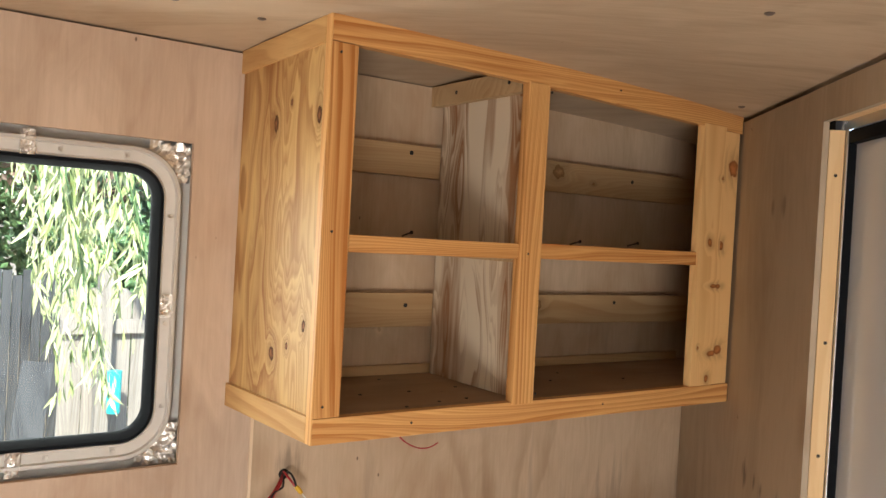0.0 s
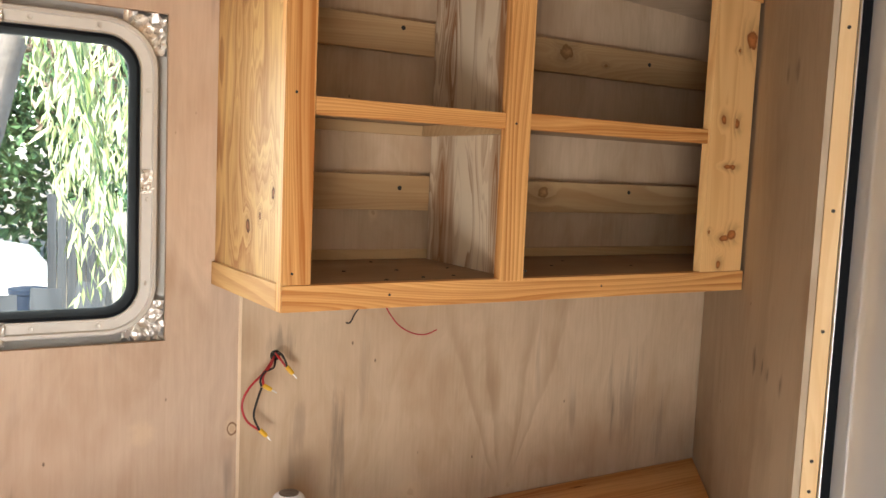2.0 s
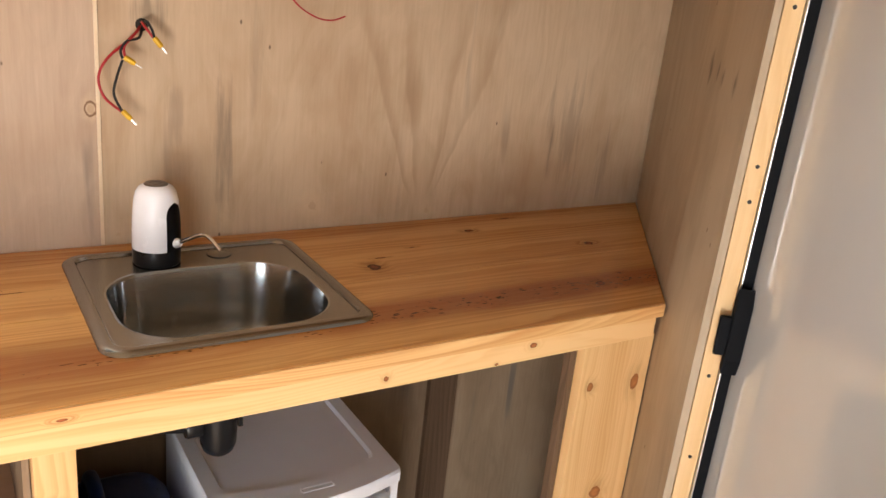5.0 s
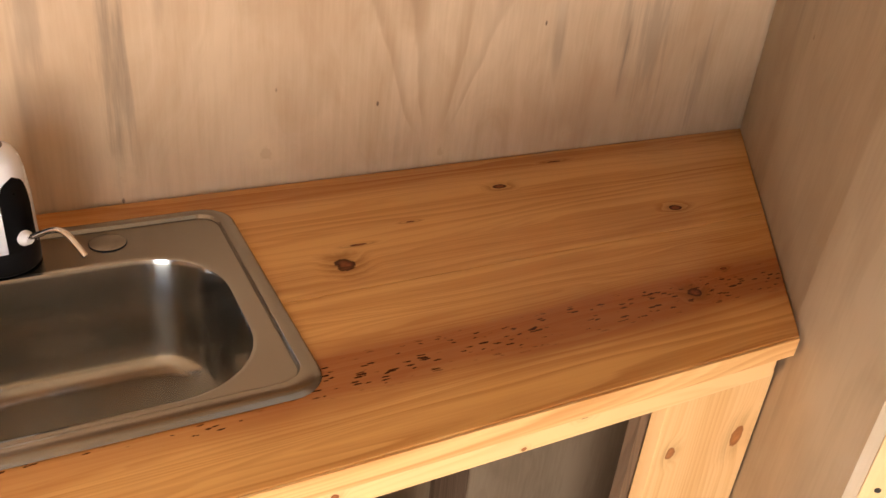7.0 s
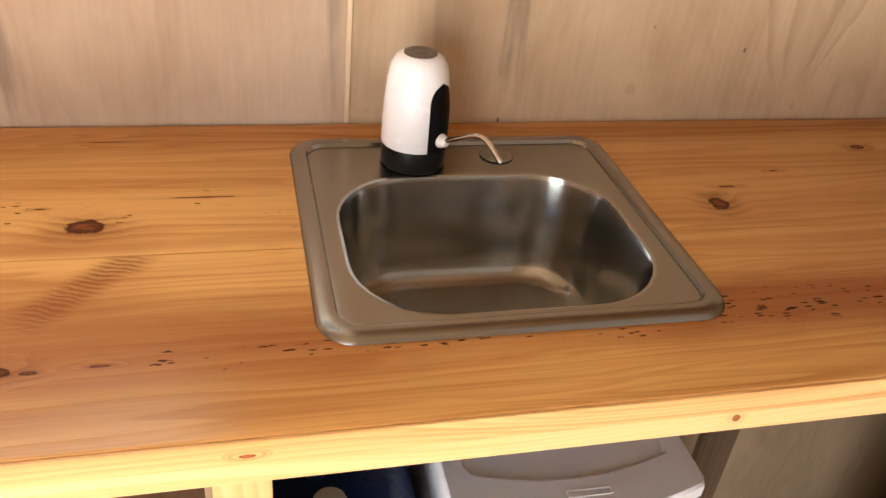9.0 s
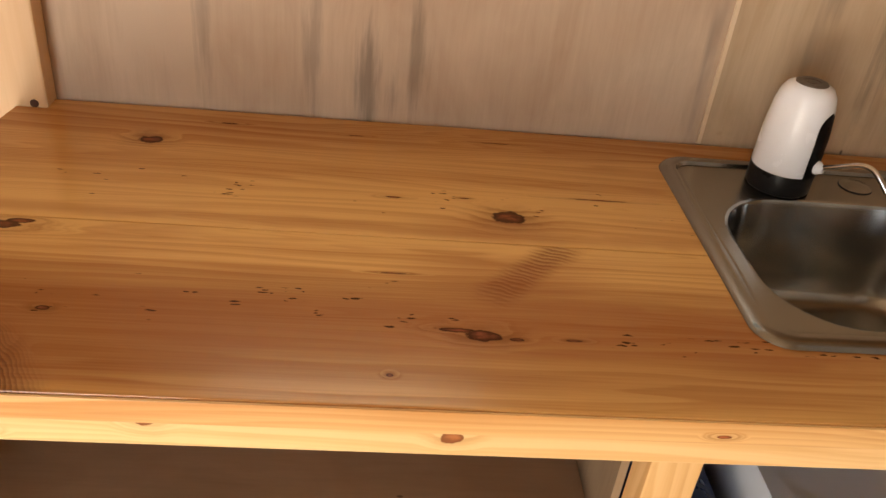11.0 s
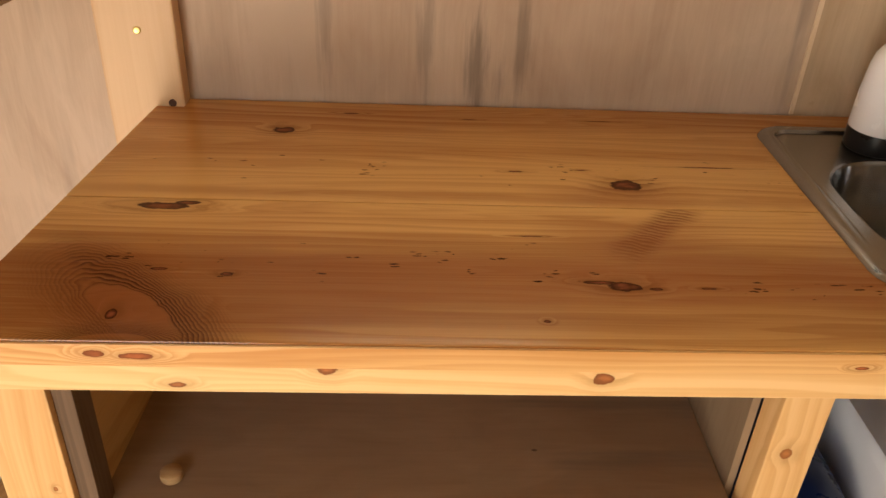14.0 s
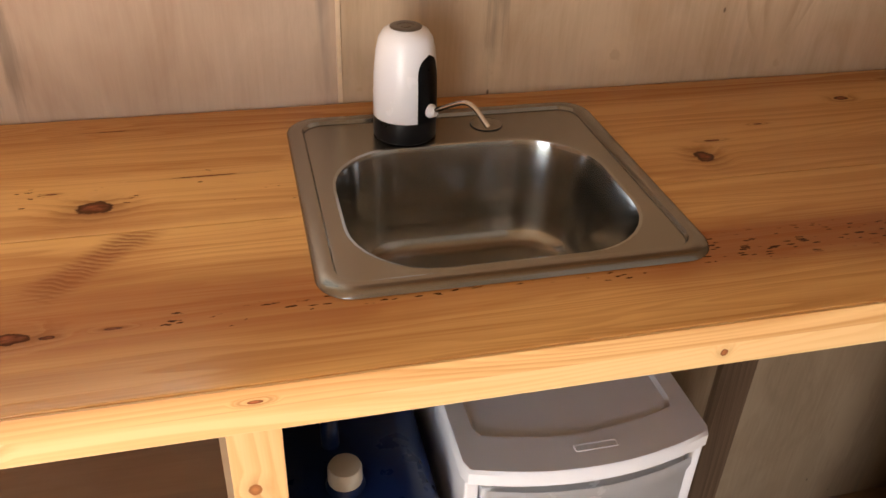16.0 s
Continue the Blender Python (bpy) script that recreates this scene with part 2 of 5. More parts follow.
def veneer(name, light, dark, axis="Z", rough=0.62, turn=0.0, streak=0.5, knots=0.55, smears=(), spots=(), rings=(), flames=()):
    """Thin tropical plywood: soft streaks, smoky stains and a few small knots."""
    n = Nodes(name)
    p = grain_space(n, axis, turn)
    world_p = n.place()
    fine = n.noise(n.vec("MULTIPLY", p, (9, 150, 150)), 1.0, 4, 0.65)
    bend = n.noise(n.vec("MULTIPLY", p, (1.6, 4, 4)), 1.0, 3, out=1)
    q = n.vec("ADD", n.vec("MULTIPLY", p, (0.9, 7, 7)), n.vec("MULTIPLY", bend, (0.5, 4.5, 4.5)))
    wavy = n.noise(q, 1.0, 5, 0.6)
    cloud = n.noise(world_p, 2.2, 4)
    smoke = n.noise(n.vec("MULTIPLY", p, (1.6, 26, 26)), 1.0, 3)
    patch = n.noise(world_p, 3.1, 2)
    v = n.math("ADD", n.math("MULTIPLY", n.math("SUBTRACT", wavy, 0.39), 2.3), n.math("MULTIPLY", n.math("SUBTRACT", fine, 0.5), 0.75))
    col = n.mix(n.math("MINIMUM", n.math("MAXIMUM", v, 0.0), 1.0), light, dark)
    col = n.mix(n.math("MULTIPLY", n.remap(cloud, 0.42, 0.7), 0.5), col, tuple(a * b for a, b in zip(dark, (0.85, 0.72, 0.62))))
    dirt = n.math("MULTIPLY", n.remap(smoke, 0.55, 0.72), n.remap(patch, 0.48, 0.62))
    col = n.mix(n.math("MULTIPLY", dirt, streak), col, (0.13, 0.11, 0.095))
    cells = n.node("ShaderNodeTexVoronoi", ins={"Vector": n.vec("MULTIPLY", p, (5.0, 9, 9)), "Scale": knots})
    col = n.mix(n.math("MULTIPLY", n.remap(cells, 0.2, 0.04), 0.3), col, (0.30, 0.17, 0.09))
    for sx, sz, sa, sb, amount in smears:
        wob = n.math("MULTIPLY", n.math("SUBTRACT", n.noise(n.vec("MULTIPLY", world_p, (85, 85, 6)), 1.0, 4, 0.65), 0.5), 2.8)
        d = n.math("ADD", n.vec("LENGTH", n.vec("MULTIPLY", n.vec("SUBTRACT", world_p, (sx, 0, sz)), (1 / sa, 0, 1 / sb)), out=1), wob)
        col = n.mix(n.math("MULTIPLY", n.remap(d, 1.1, 0.1), amount * 0.8), col, (0.10, 0.082, 0.068))
    for sx, sz, sa, sb, amount in spots:
        wob = n.math("MULTIPLY", n.math("SUBTRACT", n.noise(world_p, 55.0, 4), 0.5), 2.6)
        d = n.math("ADD", n.vec("LENGTH", n.vec("MULTIPLY", n.vec("SUBTRACT", world_p, (sx, 0, sz)), (1 / sa, 0, 1 / sb)), out=1), wob)
        col = n.mix(n.math("MULTIPLY", n.remap(d, 2.2, 0.3), amount * 0.55), col, (0.74, 0.56, 0.36))
        col = n.mix(n.math("MULTIPLY", n.remap(d, 0.45, 0.1), amount * 0.45), col, (0.36, 0.21, 0.11))
    for sx, sz, sa, sb, amount in rings:
        wob = n.math("MULTIPLY", n.math("SUBTRACT", n.noise(world_p, 70.0, 3), 0.5), 0.7)
        d = n.math("ADD", n.vec("LENGTH", n.vec("MULTIPLY", n.vec("SUBTRACT", world_p, (sx, 0, sz)), (1 / sa, 0, 1 / sb)), out=1), wob)
        line = n.math("MULTIPLY", n.remap(d, 0.65, 0.9), n.remap(d, 1.2, 0.98))
        col = n.mix(n.math("MULTIPLY", line, amount), col, (0.16, 0.07, 0.03))
    for sx, sz, wide, high, amount in flames:
        # nested flame-shaped figure of rotary-cut veneer
        s = n.node("ShaderNodeSeparateXYZ", ins={0: n.vec("ADD", world_p, n.vec("MULTIPLY", n.vec("SUBTRACT", n.noise(n.vec("MULTIPLY", world_p, (9, 9, 4)), 1.0, 3, out=1), (0.5, 0.5, 0.5)), (0.05, 0, 0.10)))}).node
        up = n.math("MAXIMUM", n.math("SUBTRACT", s.outputs[2], sz), 0.0)
        half = n.math("ADD", 0.012, n.math("MULTIPLY", n.math("POWER", up, 0.7), wide))
        d = n.math("DIVIDE", n.math("ABSOLUTE", n.math("SUBTRACT", s.outputs[0], sx)), half)
        line = n.math("FRACT", n.math("MULTIPLY", d, 1.9))
        line = n.math("MULTIPLY", n.remap(line, 0.35, 0.85), n.remap(line, 1.0, 0.86))
        where = n.math("MULTIPLY", n.math("MULTIPLY", n.remap(up, 0.0, 0.05), n.remap(up, high, high * 0.5)), n.remap(d, 1.6, 0.9))
        col = n.mix(n.math("MULTIPLY", n.math("MULTIPLY", line, where), amount), col, (0.27, 0.16, 0.085))
    pores = n.node("ShaderNodeTexVoronoi", ins={"Vector": n.vec("MULTIPLY", p, (9, 17, 17)), "Scale": 1.0})
    col = n.mix(n.math("MULTIPLY", n.remap(pores, 0.045, 0.02), 0.75), col, (0.07, 0.04, 0.025))
    return n.finish(col, rough, bump=fine, depth=0.0005, strength=0.3, **{"Specular IOR Level": 0.22})


def plain(name, colour, rough=0.5, metal=0.0, vary=0.06, scale=40.0, **kw):
    n = Nodes(name)
    p = n.place()
    f = n.noise(p, scale, 3)
    g = n.noise(p, scale * 0.12, 2)
    k = n.math("ADD", n.math("MULTIPLY", f, 0.5), n.math("MULTIPLY", g, 0.5))
    lo, hi = tuple(a * (1 - 2.5 * vary) for a in colour), tuple(min(1.0, a * (1 + 2.5 * vary)) for a in colour)
    return n.finish(n.mix(k, lo, hi), n.remap(k, 0.2, 0.8, max(0.02, rough - 0.06), rough + 0.08), metal, bump=f, depth=0.0004, strength=0.12, **kw)


def brushed(name, colour, rough, along=(4, 90, 90), amount=0.02, stretch=0.0):
    """Metal with fine brush marks; stretch draws its highlights out upright."""
    n, kw = Nodes(name), {}
    f = n.noise(n.vec("MULTIPLY", n.place(), along), 4.0, 3)
    if stretch:
        kw = {"Anisotropic": stretch, "Tangent": n.node("ShaderNodeCombineXYZ", ins={0: 0.06, 1: 0.04, 2: 1.0})}
    return n.finish(colour, n.remap(f, 0.3, 0.7, rough - amount, rough + amount, smooth=False) if amount else rough, 1.0, **kw)


TOP_KNOTS_BACK = ((-1.829, -0.096, 0.013, 0.008), (-1.435, -0.221, 0.017, 0.011), (-0.768, -0.221, 0.011, 0.012), (-0.493, -0.093, 0.010, 0.006), (-0.289, -0.220, 0.010, 0.006), (-0.737, -0.184, 0.010, 0.002), (-1.33, -0.172, 0.03, 0.0012), (-1.555, -0.193, 0.008, 0.0015), (-1.75, -0.040, 0.010, 0.0015), (-0.368, -0.040, 0.012, 0.002), (-1.43, -0.045, 0.016, 0.001), (-1.60, -0.050, 0.008, 0.001), (-1.48, -0.186, 0.006, 0.0012), (-0.655, -0.150, 0.006, 0.0015))
TOP_KNOTS_FRONT = ((-1.927, -0.289, 0.024, 0.007), (-1.900, -0.281, 0.012, 0.004), (-1.478, -0.419, 0.015, 0.007), (-1.500, -0.413, 0.014, 0.003), (-1.921, -0.472, 0.005, 0.007), (-0.418, -0.401, 0.010, 0.008), (-1.838, -0.410, 0.006, 0.003), (-1.556, -0.473, 0.003, 0.002), (-1.90, -0.403, 0.008, 0.002), (-1.555, -0.334, 0.011, 0.001), (-1.45, -0.422, 0.006, 0.002), (-1.40, -0.420, 0.007, 0.0015), (-0.345, -0.370, 0.005, 0.002))
SIDE_KNOTS = ((-0.284, 1.897, 0.007, 0.013), (-0.139, 1.895, 0.007, 0.014), (-0.190, 1.925, 0.003, 0.005), (-0.164, 1.514, 0.008, 0.013), (-0.268, 1.571, 0.005, 0.010), (-0.215, 1.533, 0.004, 0.006))
STILE_KNOTS = ((-0.223, 1.905, 0.015, 0.018), (-0.292, 1.741, 0.007, 0.009), (-0.250, 1.736, 0.008, 0.010), (-0.256, 1.649, 0.011, 0.005), (-0.273, 1.649, 0.012, 0.004), (-0.241, 1.512, 0.012, 0.010), (-0.267, 1.505, 0.016, 0.006), (-0.279, 1.452, 0.006, 0.008), (-0.312, 1.518, 0.003, 0.004), (-0.259, 1.879, 0.006, 0.004))
POST_KNOTS = ((-0.374, 0.739, 0.010, 0.015), (-0.478, 0.748, 0.006, 0.008), (-1.305, 0.740, 0.006, 0.007), (-0.419, 0.52, 0.012, 0.012), (-2.003, 0.70, 0.002, 0.003))
PINE_L, PINE_D = (0.70, 0.375, 0.125), (0.34, 0.102, 0.022)
M_TOP_BACK = wood("oiled_pine_back", PINE_L, PINE_D, rings=52, irregular=4.0, wild=0.8, rough=0.17, shade=0.24, ringing=1.1, contrast=0.64, bands=1.2, zones=((-2.140, -1.259, -0.272, -0.238, 0.6),), knots=TOP_KNOTS_BACK, flecks=((-2.042, -1.161, -0.20, 0.09, 0.61),), stains=((-1.574, -1.318, -0.24, 0.03, 0.4), (-2.042, 0.1, -0.255, 0.014, 0.25)), coat=0.0, shift=False)
M_TOP_FRONT = wood("oiled_pine_front", PINE_L, PINE_D, rings=48, irregular=4.5, wild=0.9, rough=0.17, shade=0.24, ringing=1.1, contrast=0.76, bands=1.1, swirls=((-1.905, -0.462, 0.085, 0.040, 0.55),), zones=((-2.140, -0.961, -0.50, -0.325, 0.5), (-2.336, -1.505, -0.514, -0.36, 0.75)), eyes=((-1.905, -0.470, 0.062, 0.023, -0.78, 1.15), (-1.915, -0.509, 0.036, 0.012, 0.0, 0.8)), feathers=((-1.426, -0.318, 0.085, 0.026, 0.83, 0.9),), knots=TOP_KNOTS_FRONT, flecks=((-0.961, -0.25, -0.402, 0.033, 0.27), (-2.042, -1.456, -0.385, 0.06, 0.55), (-1.456, -0.911, -0.42, 0.025, 0.48)),
                   stains=((-1.011, 0.0, -0.40, 0.07, 0.75), (-1.850, -0.861, -0.41, 0.06, 0.45), (-1.574, -1.318, -0.335, 0.05, 0.45)), coat=0.0, shift=False)
M_APRON = wood("pine_apron", (0.85, 0.57, 0.27), (0.66, 0.34, 0.115), rings=60, wild=1.2, rough=0.45, plane="XZ", ringing=0.6, shade=0.15, knots=((-1.743, 0.856, 0.008, 0.007), (-1.502, 0.848, 0.009, 0.006), (-0.620, 0.853, 0.006, 0.004), (-0.878, 0.843, 0.004, 0.004), (-0.688, 0.832, 0.003, 0.002), (-1.872, 0.836, 0.008, 0.003), (-1.30, 0.868, 0.006, 0.002), (-1.936, 0.866, 0.003, 0.003)), knot_colour=(0.30, 0.10, 0.035), coat=0.04, shift=False)
M_EDGE = wood("pine_worktop_edge", (0.84, 0.54, 0.24), (0.58, 0.27, 0.085), rings=70, wild=1.4, rough=0.4, plane="XZ", contrast=1.3, ringing=0.8, shade=0.2, knots=((-1.893, 0.887, 0.012, 0.003), (-1.925, 0.889, 0.008, 0.003), (-1.295, 0.884, 0.006, 0.0018)), knot_colour=(0.26, 0.07, 0.025), shift=False)
M_POST = wood("pine_post", (0.78, 0.51, 0.24), (0.62, 0.33, 0.12), axis="Z", rings=55, rough=0.5, plane="XZ", knots=POST_KNOTS, ringing=0.5, shade=0.18, knot_colour=(0.40, 0.15, 0.05))
M_FRAME_X = wood("fir_frame_lying", (0.73, 0.41, 0.15), (0.42, 0.155, 0.036), axis="X", rings=80, wild=1.1, rough=0.45, contrast=1.45, irregular=2.0)
M_FRAME_Y = wood("fir_frame_deep", (0.62, 0.38, 0.155), (0.42, 0.21, 0.065), axis="Y", rings=60, wild=0.7, rough=0.5)
M_FRAME_Z = wood("fir_frame_upright", (0.73, 0.41, 0.15), (0.42, 0.155, 0.036), axis="Z", rings=75, wild=1.0, rough=0.45, contrast=1.45, irregular=2.0)
M_KNOTTY = wood("knotty_pine", (0.80, 0.51, 0.22), (0.62, 0.32, 0.11), axis="Z", rings=45, rough=0.5, plane="XZ", knots=STILE_KNOTS, ringing=0.7, shade=0.26, knot_colour=(0.34, 0.12, 0.036))
M_CLEAT = wood("pine_cleat", (0.56, 0.38, 0.20), (0.42, 0.25, 0.11), axis="X", rings=50, rough=0.55, plane="XZ", knots=((-0.457, 1.887, 0.016, 0.014), (-0.500, 1.58, 0.014, 0.012), (-0.343, 1.868, 0.005, 0.003)), knot_colour=(0.33, 0.18, 0.08), ringing=0.6, shade=0.2)
M_SIDE = wood("fir_ply_side", (0.62, 0.40, 0.16), (0.30, 0.125, 0.034), axis="Z", rings=11, wild=1.15, along=1.7, rough=0.5, contrast=1.35, bands=0.7, irregular=2.2, ringing=0.9, shade=0.16, plane="YZ", knots=SIDE_KNOTS, knot_colour=(0.10, 0.04, 0.018))
M_DIVIDER = wood("rough_fir_ply", (0.74, 0.62, 0.45), (0.33, 0.165, 0.075), axis="Z", rings=15, wild=0.9, along=1.6, rough=0.65, contrast=1.7, bands=2.2, irregular=2.5)
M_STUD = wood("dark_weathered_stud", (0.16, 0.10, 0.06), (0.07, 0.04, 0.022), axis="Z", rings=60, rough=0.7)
M_JAMB = wood("pale_pine_jamb", (0.83, 0.60, 0.33), (0.70, 0.44, 0.20), axis="Z", rings=40, wild=0.5, rough=0.5, random_knots=0.35, knot_colour=(0.35, 0.15, 0.05))
M_SMOOTH = wood("smooth_pale_post", (0.74, 0.50, 0.29), (0.64, 0.39, 0.20), axis="Z", rings=30, wild=0.4, rough=0.4, contrast=0.35, bands=0.4)
M_BENCH = wood("sanded_ply_bench", (0.66, 0.45, 0.24), (0.46, 0.26, 0.10), axis="Y", rings=22, wild=1.5, rough=0.55, contrast=1.3, turn=0.5)
M_BOARD = wood("grey_brown_board", (0.33, 0.21, 0.12), (0.20, 0.115, 0.06), axis="X", rings=70, rough=0.6, turn=0.35)
WALL_MARKS = dict(rings=((-1.172, 1.126, 0.009, 0.012, 0.85),), flames=((-0.554, 0.95, 0.30, 0.50, 0.30),),
                smears=((-1.591, 0.96, 0.014, 0.10, 0.7), (-1.533, 0.98, 0.016, 0.09, 0.55), (-1.784, 1.0, 0.012, 0.12, 0.4), (-1.658, 0.98, 0.016, 0.12, 0.45), (-1.559, 0.93, 0.012, 0.05, 0.45),
                        (-1.041, 1.12, 0.020, 0.06, 0.35), (-0.961, 1.06, 0.022, 0.13, 0.6), (-0.19, 1.08, 0.05, 0.12, 0.4), (-0.906, 1.2, 0.014, 0.12, 0.25), (-0.246, 1.09, 0.014, 0.10, 0.4), (-0.08, 1.0, 0.022, 0.09, 0.35), (-1.083, 1.28, 0.03, 0.035, 0.6)),
                spots=((-1.137, 0.915, 0.012, 0.016, 0.5), (-0.967, 0.930, 0.014, 0.018, 0.55), (-0.791, 0.943, 0.017, 0.020, 0.6), (-0.540, 0.920, 0.012, 0.016, 0.55), (-1.172, 1.126, 0.010, 0.013, 0.8), (-1.334, 1.136, 0.014, 0.014, 0.6), (-0.33, 0.925, 0.01, 0.012, 0.4), (-0.901, 1.530, 0.008, 0.010, 1.0), (-0.26, 1.850, 0.005, 0.008, 1.2), (-0.18, 1.545, 0.007, 0.009, 0.9), (-2.405, 0.62, 0.014, 0.018, 1.1)))
M_WALL = veneer("luan_wall", (0.62, 0.475, 0.355), (0.43, 0.305, 0.215), streak=0.4, **WALL_MARKS)
M_WALL_RIGHT = veneer("luan_wall_yellow", (0.63, 0.475, 0.325), (0.44, 0.305, 0.185), streak=0.4, **WALL_MARKS)
M_WALL_GREY = veneer("luan_side_wall", (0.49, 0.40, 0.29), (0.36, 0.28, 0.19), streak=0.3,
                     smears=((-0.294, 1.275, 0.007, 0.024, 0.8), (-0.329, 1.282, 0.006, 0.018, 0.7), (-0.352, 1.275, 0.007, 0.022, 0.8), (-0.399, 1.276, 0.008, 0.026, 0.8), (-0.361, 1.815, 0.010, 0.022, 0.5), (-0.325, 1.815, 0.006, 0.02, 0.5), (-0.285, 1.291, 0.007, 0.02, 0.5)))
M_CEIL = veneer("luan_ceiling", (0.54, 0.425, 0.30), (0.36, 0.265, 0.17), axis="X", turn=0.7, streak=0.15)
M_SHELF = veneer("brown_ply_shelf", (0.43, 0.30, 0.19), (0.29, 0.19, 0.115), axis="X", streak=0.4)
# grey ply, darkened further so its colour holds the shade under the counter
M_LOWER = veneer("grey_lower_ply_shaded", (0.31, 0.225, 0.145), (0.19, 0.13, 0.078), streak=0.8)
M_FLOOR = veneer("plywood_floor", (0.40, 0.30, 0.19), (0.28, 0.19, 0.11), axis="X")
M_DARK_SHEET = plain("dark_sheet", (0.035, 0.03, 0.027), 0.7)
M_STEEL = brushed("brushed_steel", (0.33, 0.315, 0.29), 0.25, amount=0.0)
M_BOWL = brushed("brushed_bowl", (0.40, 0.40, 0.385), 0.18, amount=0.0, stretch=0.7)
M_CHROME = plain("chrome", (0.85, 0.85, 0.85), 0.08, 1.0, vary=0.01)
M_ALU = brushed("mill_aluminium", (0.72, 0.72, 0.71), 0.34, along=(20, 20, 20))
M_WINFRAME = plain("pale_painted_aluminium", (0.60, 0.575, 0.53), 0.32, vary=0.05, scale=60.0)
M_ZINC = plain("zinc_screw", (0.62, 0.60, 0.56), 0.35, 1.0)
M_BRASS = plain("brass_screw", (0.72, 0.52, 0.20), 0.35, 1.0)
M_RUST = plain("rusty_screw", (0.07, 0.025, 0.012), 0.7, 0.0)
M_DARKSCREW = plain("dark_screw", (0.05, 0.045, 0.04), 0.5, 0.6)
M_WHITE = plain("white_plastic", (0.92, 0.925, 0.96), 0.25, vary=0.015)
M_BLACK = plain("black_plastic", (0.009, 0.009, 0.010), 0.3, vary=0.05, **{"Specular IOR Level": 0.3})
M_RUBBER = plain("black_rubber", (0.006, 0.007, 0.009), 0.7, **{"Specular IOR Level": 0.12})
M_GREYTOP = plain("warm_grey_disc", (0.11, 0.085, 0.07), 0.35)
M_CART = plain("white_cart_plastic", (0.72, 0.735, 0.77), 0.38, vary=0.02)
M_BLUE = plain("navy_jug_plastic", (0.004, 0.018, 0.085), 0.3, vary=0.08)
M_CAP = plain("cream_cap", (0.66, 0.62, 0.54), 0.4)
M_RED = plain("red_wire", (0.40, 0.015, 0.02), 0.4)
M_WIRE = plain("black_wire", (0.012, 0.012, 0.012), 0.4)
M_YELLOW = plain("yellow_terminal", (0.72, 0.42, 0.02), 0.4)
M_DOOR = plain("glossy_grey_door", (0.64, 0.69, 0.75), 0.06, vary=0.02, scale=12.0)
M_PAPER = plain("sandpaper_back", (0.82, 0.79, 0.74), 0.7, vary=0.05)
M_PRINT = plain("grey_print", (0.33, 0.30, 0.28), 0.7)
M_SEAM = plain("pale_seam_strip", (0.78, 0.62, 0.43), 0.6, vary=0.1)
M_GAP = plain("dark_gap", (0.025, 0.018, 0.013), 0.9)


def foil_material():
    n = Nodes("crumpled_foil")
    v = n.node("ShaderNodeTexVoronoi", ins={"Vector": n.place(), "Scale": 70.0})
    w = n.noise(n.place(), 45.0, 4)
    return n.finish((0.86, 0.84, 0.80), 0.34, 0.85, bump=n.math("ADD", v, w), depth=0.008, strength=0.7)


def glass_material():
    n = Nodes("window_glass")
    tr = n.node("ShaderNodeBsdfTransparent", ins={0: (0.97, 0.985, 0.975, 1)})
    gl = n.node("ShaderNodeBsdfGlossy", ins={"Roughness": 0.02})
    fr = n.node("ShaderNodeFresnel", ins={0: 1.45})
    m = n.node("ShaderNodeMixShader", ins={0: fr, 1: tr, 2: gl})
    n.tree.links.new(m, n.tree.nodes["Material Output"].inputs[0])
    return n.mat


M_FOIL, M_GLASS = foil_material(), glass_material()

# ---- builders ----
DIAG = Matrix(((-0.61, 0.792, 0, 0.05), (-0.792, -0.61, 0, 0), (0, 0, 1, 0), (0, 0, 0, 1)))  # x along the slanted wall, y out of the room


def box(bm, x0, x1, y0, y1, z0, z1, bevel=0.0, m=None):
    t = bmesh.new()
    bmesh.ops.create_cube(t, size=1)
    bmesh.ops.transform(t, matrix=Matrix.LocRotScale(((x0 + x1) / 2, (y0 + y1) / 2, (z0 + z1) / 2), None, (abs(x1 - x0), abs(y1 - y0), abs(z1 - z0))), verts=t.verts)
    if bevel:
        bmesh.ops.bevel(t, geom=t.edges[:], offset=bevel, segments=2, profile=0.6, affect="EDGES")
    return merge(bm, t, m)


def merge(bm, t, m=None):
    if m is not None:
        bmesh.ops.transform(t, matrix=m, verts=t.verts)
    data = bpy.data.meshes.new("t")
    t.to_mesh(data)
    t.free()
    bm.from_mesh(data)
    bpy.data.meshes.remove(data)
    return bm


def prism(bm, pts, z0, z1, bevel=0.0, m=None):
    """An upright prism over a flat outline."""
    t = bmesh.new()
    lo = [t.verts.new((x, y, z0)) for x, y in pts]
    hi = [t.verts.new((x, y, z1)) for x, y in pts]
    t.faces.new(lo[::-1])
    t.faces.new(hi)
    for i in range(len(pts)):
        j = (i + 1) % len(pts)
        t.faces.new((lo[i], lo[j], hi[j], hi[i]))
    bmesh.ops.recalc_face_normals(t, faces=t.faces[:])
    if bevel:
        sharp = [e for e in t.edges if e.calc_face_angle(0) > 0.5]
        bmesh.ops.bevel(t, geom=sharp, offset=bevel, segments=2, profile=0.6, affect="EDGES")
    return merge(bm, t, m)


